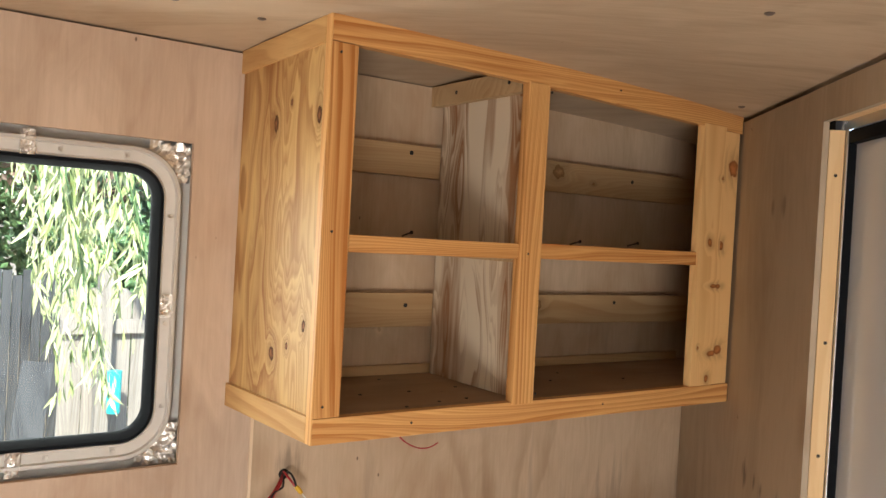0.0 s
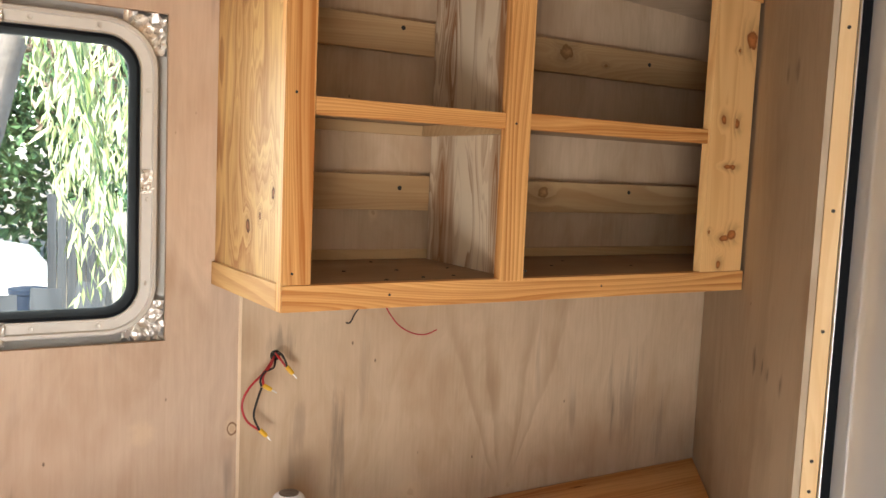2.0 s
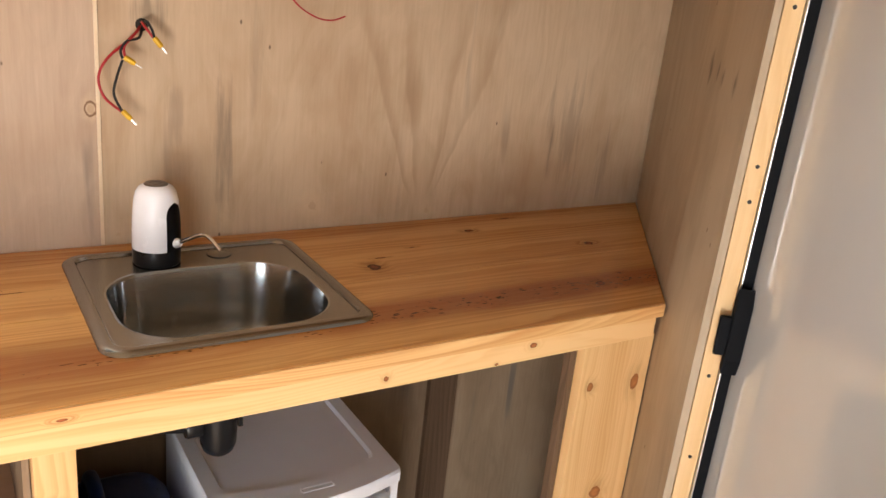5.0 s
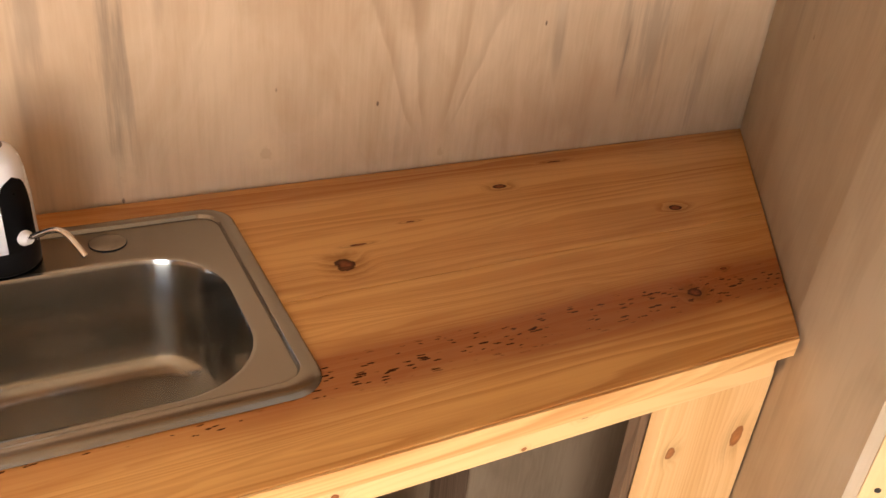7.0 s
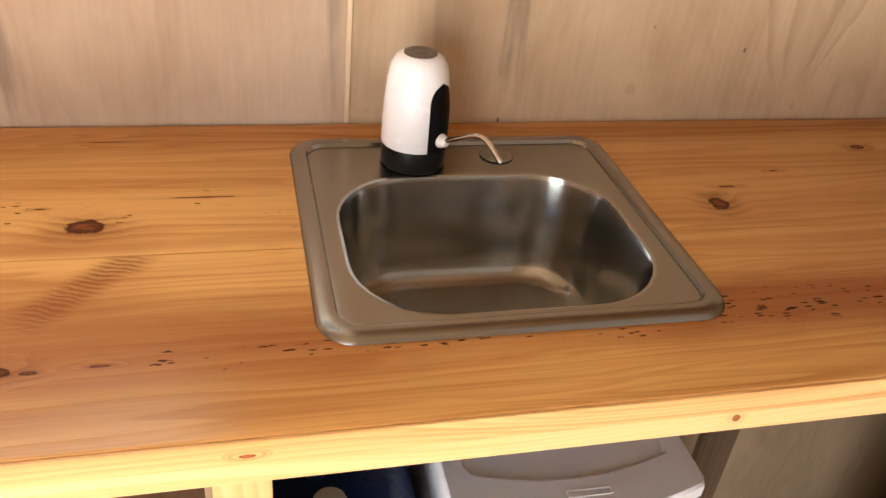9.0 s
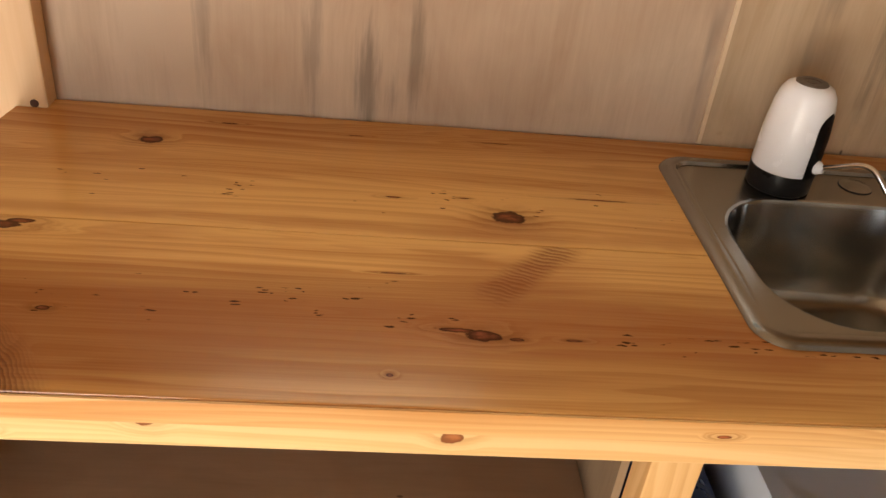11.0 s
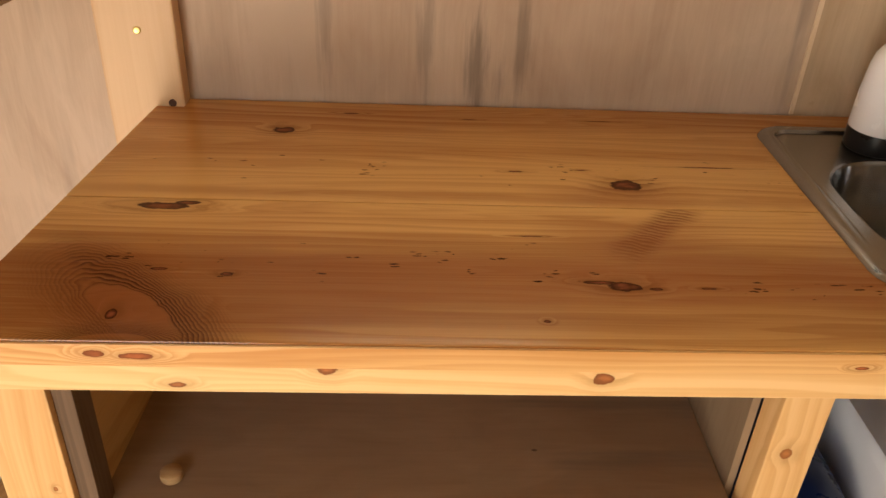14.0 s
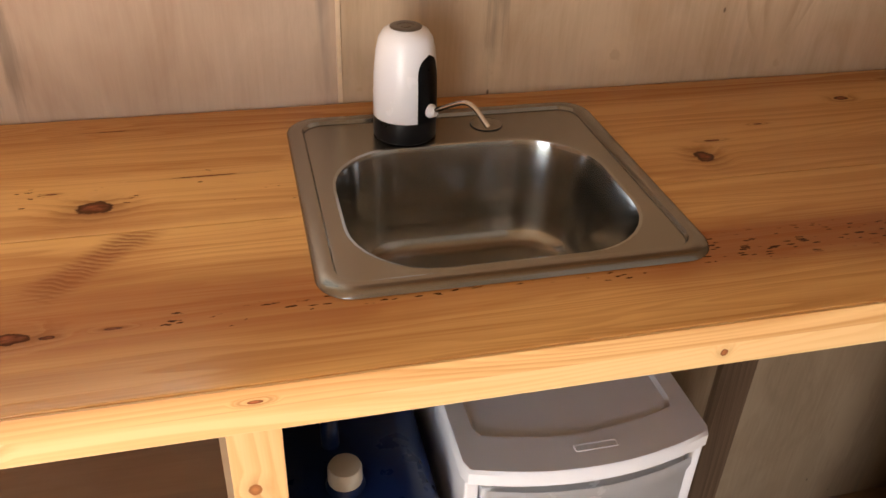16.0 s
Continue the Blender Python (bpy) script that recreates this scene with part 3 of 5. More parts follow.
def lathe(bm, profile, steps=32, m=None):
    """A turned body: profile of (radius, z)."""
    t = bmesh.new()
    rings = []
    for r, z in profile:
        rings.append([t.verts.new((r * math.cos(2 * math.pi * i / steps), r * math.sin(2 * math.pi * i / steps), z)) for i in range(steps)])
    for a, b in zip(rings, rings[1:]):
        for i in range(steps):
            j = (i + 1) % steps
            t.faces.new((a[i], a[j], b[j], b[i]))
    t.faces.new(rings[0][::-1])
    t.faces.new(rings[-1])
    bmesh.ops.recalc_face_normals(t, faces=t.faces[:])
    return merge(bm, t, m)


def tube(bm, pts, r, sides=10, m=None):
    """A round bar along a smooth line through the points."""
    pts = [Vector(p) for p in pts]
    path = []
    for i in range(len(pts) - 1):
        p0, p1, p2, p3 = pts[max(0, i - 1)], pts[i], pts[i + 1], pts[min(len(pts) - 1, i + 2)]
        for k in range(6):
            u = k / 6
            path.append(0.5 * (2 * p1 + (p2 - p0) * u + (2 * p0 - 5 * p1 + 4 * p2 - p3) * u * u + (3 * p1 - p0 - 3 * p2 + p3) * u ** 3))
    path.append(pts[-1])
    t = bmesh.new()
    side = Vector((0.31, 0.17, 0.93))
    rings = []
    for i, p in enumerate(path):
        d = (path[min(i + 1, len(path) - 1)] - path[max(i - 1, 0)]).normalized()
        a = (side - d * side.dot(d)).normalized()
        side = a
        b = d.cross(a)
        rings.append([t.verts.new(p + r * (a * math.cos(2 * math.pi * k / sides) + b * math.sin(2 * math.pi * k / sides))) for k in range(sides)])
    for a, b in zip(rings, rings[1:]):
        for k in range(sides):
            j = (k + 1) % sides
            t.faces.new((a[k], a[j], b[j], b[k]))
    t.faces.new(rings[0][::-1]), t.faces.new(rings[-1])
    bmesh.ops.recalc_face_normals(t, faces=t.faces[:])
    return merge(bm, t, m)


def round_rect(x0, x1, y0, y1, r, z, n=6):
    out = []
    for cx, cy, a0 in ((x1 - r, y1 - r, 0), (x0 + r, y1 - r, 90), (x0 + r, y0 + r, 180), (x1 - r, y0 + r, 270)):
        for k in range(n + 1):
            a = radians(a0 + 90 * k / n)
            out.append((cx + r * math.cos(a), cy + r * math.sin(a), z))
    return out


def loft(bm, loops, close_last=True, close_first=False, m=None):
    t = bmesh.new()
    rings = [[t.verts.new(p) for p in loop] for loop in loops]
    for a, b in zip(rings, rings[1:]):
        for i in range(len(a)):
            j = (i + 1) % len(a)
            t.faces.new((a[i], a[j], b[j], b[i]))
    if close_last:
        t.faces.new(rings[-1])
    if close_first:
        t.faces.new(rings[0][::-1])
    bmesh.ops.recalc_face_normals(t, faces=t.faces[:])
    return merge(bm, t, m)


def mesh_ob(name, bm, material, smooth=False, base=None):
    if base is not None:
        bmesh.ops.translate(bm, vec=-Vector(base), verts=bm.verts)
    data = bpy.data.meshes.new(name)
    bm.to_mesh(data)
    bm.free()
    data.materials.append(material)
    if smooth:
        for f in data.polygons:
            f.use_smooth = True
        data.set_sharp_from_angle(angle=radians(40))
    return new(name, data)


def thing(name, base, label, category, group="", kind=""):
    ob = new(name)
    ob.location = base
    ob.empty_display_size = 0.05
    return tagged(ob, label, category, group, kind)


def root(ob):
    p = Vector(ob.location)
    while ob.parent:
        ob = ob.parent
        p = p + ob.location
    return p


def part(name, bm, material, parent, label="", smooth=False):
    """Links a mesh built in world places as one part of a thing."""
    ob = mesh_ob(name, bm, material, smooth, root(parent))
    ob.parent = parent
    return tagged(ob, label) if label else ob


def solo(name, bm, material, label, category, base=(0, 0, 0), smooth=False, group="", kind=""):
    ob = mesh_ob(name, bm, material, smooth, base)
    ob.location = base
    return tagged(ob, label, category, group, kind)


def B(*a, **k):
    return box(bmesh.new(), *a, **k)


def screw(parent, at, normal, r=0.004, material=None, name="screw"):
    """A countersunk screw head with a cross slot, flush on a face."""
    bm = lathe(bmesh.new(), ((r, -0.001), (r, 0.0004), (r * 0.8, 0.001), (r * 0.3, 0.0006)), 12)
    m = Matrix.Translation(at) @ Vector(normal).to_track_quat("Z", "Y").to_matrix().to_4x4()
    bmesh.ops.transform(bm, matrix=m, verts=bm.verts)
    return part(name, bm, material or M_DARKSCREW, parent, smooth=True)

# ---- structure ----
WX0, WX1, WZ0, WZ1 = -1.935, -1.294, 1.298, 1.86  # window hole in the lining
LEFT, FRONT = -4.2, -2.6
SEAM = -1.161

wall_back = thing("wall_back", (0, 0, FLOOR), "pale tan plywood lining of the long trailer wall", "wall", kind="structure")
bm = bmesh.new()
box(bm, WX1, SEAM - 0.001, 0, 0.012, FLOOR, CEIL - 0.004)
box(bm, WX0, WX1, 0, 0.012, FLOOR, WZ0)
box(bm, WX0, WX1, 0, 0.012, WZ1, CEIL - 0.004)
box(bm, -2.434, WX0, 0, 0.012, FLOOR, CEIL - 0.004)
part("plywood_panel", bm, M_WALL, wall_back, "plywood sheet cut out round the window")
part("plywood_panel", B(SEAM + 0.001, 0.07, 0, 0.012, FLOOR, CEIL - 0.004), M_WALL_RIGHT, wall_back)
part("plywood_panel", B(LEFT, -2.437, 0, 0.012, FLOOR, CEIL - 0.004), M_WALL, wall_back)
bm = bmesh.new()
HO = 0.046
box(bm, LEFT - 0.1, WX0 + HO, 0.036, 0.056, FLOOR - 0.1, CEIL + 0.1)
box(bm, WX1 - HO, 0.3, 0.036, 0.056, FLOOR - 0.1, CEIL + 0.1)
box(bm, WX0 + HO, WX1 - HO, 0.036, 0.056, FLOOR - 0.1, WZ0 + HO)
box(bm, WX0 + HO, WX1 - HO, 0.036, 0.056, WZ1 - HO, CEIL + 0.1)
part("outer_skin", bm, M_WINFRAME, wall_back, "silver foil-faced outer skin")
part("seam_batten", B(SEAM - 0.0030, SEAM + 0.0025, -0.0028, 0.004, TOP, CEIL - 0.005), M_SEAM, wall_back, "thin pale wooden seam strip")

wall_slanted = thing("wall_slanted", (0.05, 0, FLOOR), "grey-tan plywood wall slanting away at an angle", "wall", kind="structure")
S0, S1, DTOP = 0.833, 1.47, 1.948
bm = bmesh.new()
rows = []
for i in range(17):
    z = FLOOR + (2.008 - FLOOR) * i / 16
    lean = 0.030 * min(1.0, max(0.0, (1.40 - z) / 0.5))
    rows.append([bm.verts.new(DIAG @ Vector((s_, y_, z))) for s_, y_ in ((0.005, 0.0), (0.62, -lean * 0.62), (S0, -lean * 0.06), (S0, 0.010), (0.005, 0.010))])
for a, c in zip(rows, rows[1:]):
    for k in range(5):
        bm.faces.new((a[k], a[(k + 1) % 5], c[(k + 1) % 5], c[k]))
bm.faces.new(rows[0][::-1]), bm.faces.new(rows[-1])
bmesh.ops.recalc_face_normals(bm, faces=bm.faces[:])
part("plywood_panel", bm, M_WALL_GREY, wall_slanted)
part("plywood_panel", B(S0, S1, 0, 0.010, DTOP, 2.008, m=DIAG), M_WALL_GREY, wall_slanted)
part("plywood_panel", B(S1, 3.42, 0, 0.010, FLOOR, CEIL - 0.012, m=DIAG), M_WALL_GREY, wall_slanted)
bm = bmesh.new()
box(bm, -0.1, S0 - 0.05, 0.04, 0.06, FLOOR, CEIL + 0.1, m=DIAG)
box(bm, S0 - 0.05, S1 + 0.05, 0.04, 0.06, DTOP + 0.04, CEIL + 0.1, m=DIAG)
box(bm, S1 + 0.05, 3.5, 0.04, 0.06, FLOOR, CEIL + 0.1, m=DIAG)
part("outer_skin", bm, M_GAP, wall_slanted)

wall_front = thing("wall_front", (-2.8, FRONT, FLOOR), "plywood-lined trailer wall with an open side doorway", "wall", kind="structure")
bm = bmesh.new()
box(bm, LEFT, -3.10, FRONT - 0.04, FRONT, FLOOR, CEIL)
box(bm, -2.05, -1.90, FRONT - 0.04, FRONT, FLOOR, CEIL)
box(bm, -3.10, -2.05, FRONT - 0.04, FRONT, 1.92, CEIL)
part("plywood_panel", bm, M_WALL, wall_front)
wall_left = solo("wall_left", B(LEFT - 0.04, LEFT, FRONT, 0.0, FLOOR, CEIL), M_WALL, "plain plywood end wall of the trailer", "wall", (LEFT, -1.061, FLOOR), kind="structure")
floor = solo("floor", prism(bmesh.new(), ((LEFT, FRONT), (-1.955, FRONT), (0.13, 0.05), (LEFT, 0.05)), FLOOR - 0.03, FLOOR), M_FLOOR, "dark bare trailer floor", "floor", (-2, -1, FLOOR), kind="structure")


def ceiling_z(x, y):
    """The lining sags towards the slanted wall and rises a little off the long wall."""
    d = max(0.0, -(x - 0.05) * 0.792 + y * 0.61)
    return 2.018 + 0.030 * (1 - math.exp(-d / 0.30)) - 0.014 * math.exp(min(0.0, y) / 0.10)


bm = bmesh.new()
rows = []
for i in range(29):
    y = 0.06 + (FRONT - 0.06) * (i / 28) ** 1.6
    x1 = 0.10 + y * 0.61 / 0.792
    rows.append([])
    for j in range(41):
        x = x1 + (LEFT - x1) * (j / 40) ** 1.6
        rows[-1].append((bm.verts.new((x, y, ceiling_z(x, y))), bm.verts.new((x, y, 2.075))))
for a, c in zip(rows, rows[1:]):
    for j in range(40):
        bm.faces.new((a[j][0], a[j + 1][0], c[j + 1][0], c[j][0]))
        bm.faces.new((a[j][1], c[j][1], c[j + 1][1], a[j + 1][1]))
ceiling = solo("ceiling", bm, M_CEIL, "tan plywood trailer ceiling", "ceiling", (-2, -1, CEIL), True, kind="structure")

# ---- door in the slanted wall ----
door = thing("door_1", (-0.692, -0.901, FLOOR), "closed glossy grey trailer door with black seal and latch", "door", kind="structure")
part("jamb", B(S0 - 0.04, S0 - 0.003, 0.0125, 0.038, FLOOR, DTOP - 0.012, 0.001, m=DIAG), M_JAMB, door, "pale pine door jamb")
part("jamb", B(S1 + 0.003, S1 + 0.04, 0.0105, 0.038, FLOOR, DTOP - 0.012, 0.001, m=DIAG), M_JAMB, door, "pale pine door jamb")
part("head_jamb", B(S0, S1, 0.0105, 0.038, DTOP + 0.003, DTOP + 0.03, 0.001, m=DIAG), M_JAMB, door, "pale pine door head")
for z in (0.45, 0.72, 0.86, 1.13, 1.18, 1.39, 1.58, 1.86):
    ob = screw(door, DIAG @ Vector((S0 - 0.003, 0.026, z)), DIAG.to_3x3() @ Vector((1, 0, 0)), 0.003)
bm = bmesh.new()
box(bm, S0 - 0.012, S0 + 0.004, 0.039, 0.0410, FLOOR, DTOP, m=DIAG)
box(bm, S1 - 0.004, S1 + 0.012, 0.039, 0.0410, FLOOR, DTOP, m=DIAG)
box(bm, S0, S1, 0.039, 0.0410, DTOP - 0.012, DTOP + 0.01, m=DIAG)
part("door_frame", bm, M_ALU, door, "bare aluminium door frame")
bm = bmesh.new()
box(bm, S0 - 0.010, S0 - 0.002, 0.0415, 0.0575, FLOOR, DTOP - 0.013, m=DIAG)
box(bm, S1 + 0.002, S1 + 0.010, 0.0415, 0.0575, FLOOR, DTOP - 0.013, m=DIAG)
box(bm, S0 - 0.0015, S1 + 0.0015, 0.0415, 0.0575, DTOP - 0.034, DTOP - 0.013, m=DIAG)
part("door_seal", bm, M_RUBBER, door, "black rubber door seal")
part("door_panel", B(S0 - 0.02, S1 + 0.02, 0.058, 0.080, FLOOR, DTOP + 0.02, m=DIAG), M_DOOR, door)
latch = part("latch", prism(bmesh.new(), ((0.0, 0.885), (0.009, 0.875), (0.016, 0.90), (0.016, 0.985), (0.008, 1.010), (0.0, 0.99)), 0, 0.0235, 0.002, m=DIAG @ Matrix(((1, 0, 0, S0 + 0.008), (0, 0, 1, 0.034), (0, 1, 0, 0), (0, 0, 0, 1)))), M_RUBBER, door, "black plastic door latch")
part("lever", B(S0 + 0.010, S0 + 0.020, 0.018, 0.0345, 0.905, 0.965, 0.003, m=DIAG), M_RUBBER, latch)

# ---- window ----
def ring_loft(loops):
    """Lofts outlines in the x-z plane (given as x0, x1, z0, z1, r, y)."""
    out = []
    for x0, x1, z0, z1, r, y in loops:
        out.append([(px, y, pz) for px, pz, _ in round_rect(x0, x1, z0, z1, r, 0, 10)])
    return loft(bmesh.new(), out + [out[0]], close_last=False)


window = thing("window_1", (-1.613, 0.02, WZ0), "rounded aluminium trailer window with black gasket", "window", kind="structure")
fx0, fx1, fz0, fz1 = WX0 + 0.013, WX1 - 0.013, WZ0 + 0.013, WZ1 - 0.013
part("window_frame", ring_loft(((fx0, fx1, fz0, fz1, 0.085, 0.034), (fx0, fx1, fz0, fz1, 0.085, 0.014), (fx0 + 0.003, fx1 - 0.003, fz0 + 0.003, fz1 - 0.003, 0.082, 0.008), (fx0 + 0.009, fx1 - 0.009, fz0 + 0.009, fz1 - 0.009, 0.077, 0.006),
     (fx0 + 0.011, fx1 - 0.011, fz0 + 0.011, fz1 - 0.011, 0.075, 0.012), (fx0 + 0.026, fx1 - 0.026, fz0 + 0.026, fz1 - 0.026, 0.062, 0.014), (fx0 + 0.030, fx1 - 0.030, fz0 + 0.030, fz1 - 0.030, 0.058, 0.010), (fx0 + 0.033, fx1 - 0.033, fz0 + 0.033, fz1 - 0.033, 0.055, 0.034))), M_WINFRAME, window, "pale satin aluminium frame", True)
part("gasket", ring_loft(((fx0 + 0.031, fx1 - 0.031, fz0 + 0.031, fz1 - 0.031, 0.056, 0.036), (fx0 + 0.0315, fx1 - 0.0315, fz0 + 0.0315, fz1 - 0.0315, 0.056, 0.009), (fx0 + 0.037, fx1 - 0.037, fz0 + 0.037, fz1 - 0.037, 0.050, 0.008), (fx0 + 0.046, fx1 - 0.046, fz0 + 0.046, fz1 - 0.046, 0.043, 0.022), (fx0 + 0.046, fx1 - 0.046, fz0 + 0.046, fz1 - 0.046, 0.043, 0.036))), M_RUBBER, window, "black rubber gasket", True)
pane = part("pane", B(fx0 + 0.034, fx1 - 0.034, 0.030, 0.034, fz0 + 0.034, fz1 - 0.034), M_GLASS, window)
pane.visible_shadow = False
for x in (-1.830, -1.751, -1.643, -1.505, -1.402):
    for z in (fz0 + 0.018, fz1 - 0.018):
        screw(window, (x, 0.013, z), (0, -1, 0), 0.0045, M_ZINC)
for z in (1.40, 1.545, 1.59, 1.73):
    for x in (fx0 + 0.018, fx1 - 0.018):
        screw(window, (x, 0.013, z), (0, -1, 0), 0.0045, M_ZINC)
# crumpled foil in the corners of the hole
for cx, cz, sx, sz in ((WX1, WZ1, -1, -1), (WX1, WZ0, -1, 1), (WX0, WZ1, 1, -1), (WX0, WZ0, 1, 1)):
    bm = bmesh.new()
    rows = [[bm.verts.new((cx + sx * 0.07 * i / 9, 0.020 + 0.012 * noise.noise(Vector((i * 1.3 + cx * 9, j * 1.3 + cz * 9, 0))), cz + sz * 0.07 * j / 9)) for j in range(10)] for i in range(10)]
    for i in range(9):
        for j in range(9):
            if i + j < 11:
                bm.faces.new((rows[i][j], rows[i + 1][j], rows[i + 1][j + 1], rows[i][j + 1]))
    part("foil", bm, M_FOIL, window, "crumpled silver foil insulation")
for k, (x, z) in enumerate(((fx1 - 0.018, 1.575), (-1.554, fz1 - 0.012), (-1.554, fz0 + 0.012))):
    bm = bmesh.new()
    rows = [[bm.verts.new((x - 0.011 + 0.022 * i / 6, 0.008 + 0.007 * noise.noise(Vector((i * 1.7 + k * 9, j * 1.7, 3))), z - 0.02 + 0.04 * j / 8)) for j in range(9)] for i in range(7)]
    for i in range(6):
        for j in range(8):
            bm.faces.new((rows[i][j], rows[i + 1][j], rows[i + 1][j + 1], rows[i][j + 1]))
    part("foil", bm, M_FOIL, window, "crumpled silver foil tape")

# ---- upper cabinet ----
CY, CB, CT = -0.32, 1.397, 2.034


def diag_x(y):
    return 0.05 + y * 0.61 / 0.792


cab = thing("wall_cabinet", (-0.682, -0.16, CB), "open unfinished pine wall cabinet with four empty bays", "cabinet")
XL, XR = -1.198, diag_x(CY) - 0.003  # front corner; the side runs back to XB
XB = -1.214


def skewed(x0, x1, y0, y1, z0, z1, bevel=0.0):
    """A board that follows the slightly skewed cabinet side."""
    k = (XB - XL) / -CY
    return prism(bmesh.new(), ((x0 + k * (y0 - CY), y0), (x1 + k * (y0 - CY), y0), (x1 + k * (y1 - CY), y1), (x0 + k * (y1 - CY), y1)), z0, z1, bevel)


lay = Matrix(((1, 0, 0, 0), (0, 0, 1, CY), (0, 1, 0, 0), (0, 0, 0, 1)))
part("top_rail", prism(bmesh.new(), ((XL, 2.006), (-0.84, 2.001), (XR, 1.981), (XR, 2.022), (-0.42, 2.031), (-0.84, 2.046), (XL, 2.0465)), 0, 0.019, 0.0015, lay), M_FRAME_X, cab)
part("bottom_rail", B(XL, XR, CY, CY + 0.019, CB, CB + 0.040, 0.0015), M_FRAME_X, cab)
part("stile", B(XL, XL + 0.045, CY + 0.0005, CY + 0.019, CB + 0.0405, 2.0045, 0.0015), M_FRAME_Z, cab)
part("stile", B(-0.814, -0.765, CY - 0.003, CY + 0.016, CB + 0.036, 2.003, 0.0015), M_FRAME_Z, cab)
part("knotty_stile", B(-0.330, -0.258, CY - 0.002, CY + 0.017, CB + 0.0405, 1.990, 0.0015), M_KNOTTY, cab, "pale knotty pine board")
part("knotty_stile", B(-0.2565, XR - 0.006, CY + 0.002, CY + 0.019, CB + 0.0405, 1.982, 0.0015), M_KNOTTY, cab, "pale knotty pine board")
part("middle_rail", B(XL + 0.0455, -0.8145, CY + 0.001, CY + 0.019, 1.690, 1.717, 0.0015), M_FRAME_X, cab)
part("middle_rail", B(-0.7645, -0.3305, CY + 0.001, CY + 0.019, 1.692, 1.720, 0.0015), M_FRAME_X, cab)
part("side_panel", skewed(XL + 0.004, XL + 0.0175, CY + 0.018, -0.002, CB + 0.041, CT - 0.012), M_SIDE, cab, "yellow-brown fir plywood side with bold grain")
part("corner_strip", B(XL - 0.0025, XL - 0.0002, CY + 0.0004, CY + 0.0182, CB + 0.0005, 2.046, 0.0006), M_FRAME_Z, cab, "thin pale edge strip")
part("side_cleat", skewed(XL - 0.002, XL + 0.0175, CY + 0.0185, -0.001, CB, CB + 0.0405, 0.0015), M_FRAME_Y, cab)
bm = skewed(XL - 0.002, XL + 0.0168, CY + 0.0185, -0.001, CT - 0.0405, CT, 0.0015)
for v in bm.verts:
    v.co.z -= 0.039 * v.co.y
part("side_cleat", bm, M_FRAME_Y, cab)
part("bottom_board", prism(bmesh.new(), ((XL + 0.018, CY + 0.0195), (diag_x(CY + 0.0195) - 0.003, CY + 0.0195), (0.045, -0.002), (XB + 0.018, -0.002)), CB + 0.028, CB + 0.040), M_SHELF, cab, "brown plywood cabinet floor")
part("divider", B(-0.787, -0.771, CY + 0.0195, -0.0215, CB + 0.041, CT - 0.042), M_DIVIDER, cab, "rough streaked plywood divider")
part("divider_cleat", B(-0.806, -0.787, CY + 0.03, -0.002, CT - 0.045, CT - 0.004, 0.0015), M_CLEAT, cab)
part("shelf_board", B(XL + 0.0195, -0.788, CY + 0.0195, -0.0015, 1.704, 1.716), M_SHELF, cab, "brown plywood shelf")
part("shelf_board", prism(bmesh.new(), ((-0.770, CY + 0.0195), (diag_x(CY + 0.0195) - 0.003, CY + 0.0195), (0.045, -0.0015), (-0.770, -0.0015)), 1.704, 1.716), M_SHELF, cab, "brown plywood shelf")
part("shelf_cleat", B(XL + 0.0195, -0.807, -0.020, -0.001, 1.683, 1.7035, 0.0015), M_CLEAT, cab)
part("shelf_cleat", B(-0.806, -0.7875, CY + 0.03, -0.002, 1.683, 1.7035, 0.0015), M_CLEAT, cab)
for z0, z1, z2, z3 in ((1.535, 1.604, 1.536, 1.603), (1.840, 1.904, 1.840, 1.910)):
    part("back_cleat", B(XL + 0.019, -0.787, -0.020, -0.001, z0, z1, 0.0015), M_CLEAT, cab)
    part("back_cleat", B(-0.770, 0.025, -0.020, -0.001, z2, z3, 0.0015), M_CLEAT, cab)
part("back_ledge", B(XL + 0.019, -0.0, -0.014, -0.001, CB + 0.041, CB + 0.060), M_CLEAT, cab)
for x, z in ((-0.859, 1.888), (-0.854, 1.579), (-0.211, 1.883), (-0.250, 1.585)):
    screw(cab, (x, -0.0205, z), (0, -1, 0), 0.0045)
for x, z in ((-0.857, 1.735), (-0.389, 1.737), (-0.193, 1.741)):
    nail = part("nail", tube(bmesh.new(), ((x - 0.002, -0.001, z - 0.016), (x - 0.001, -0.016, z - 0.012), (x, -0.032, z - 0.008)), 0.0016, 8), M_DARKSCREW, cab)
    part("nail_head", tube(bmesh.new(), ((x, -0.0315, z - 0.008), (x, -0.034, z - 0.0077)), 0.0038, 10), M_DARKSCREW, nail)
for x, y in ((-0.927, -0.054), (-1.037, -0.176), (-0.936, -0.177), (-0.824, -0.166), (-0.935, -0.273), (-0.870, -0.264), (-1.012, -0.29), (-1.091, -0.06), (-0.584, -0.17), (-0.50, -0.10), (-0.40, -0.2)):
    screw(cab, (x, y, CB + 0.0405), (0, 0, 1), 0.0035, M_DARKSCREW)
for y in (-0.09, -0.255):
    screw(cab, (-0.806, y, CT - 0.024), (-1, 0, 0), 0.004)
for x, z in ((-1.183, 1.455), (-1.183, 1.72), (-1.183, 1.99), (-1.021, 1.418), (-0.584, 1.418), (-0.761, 1.45), (-0.796, 1.70), (-0.761, 1.99), (-0.584, 2.02)):
    screw(cab, (x, CY - 0.0032 if -0.811 < x < -0.751 else CY, z), (0, -1, 0), 0.0022)

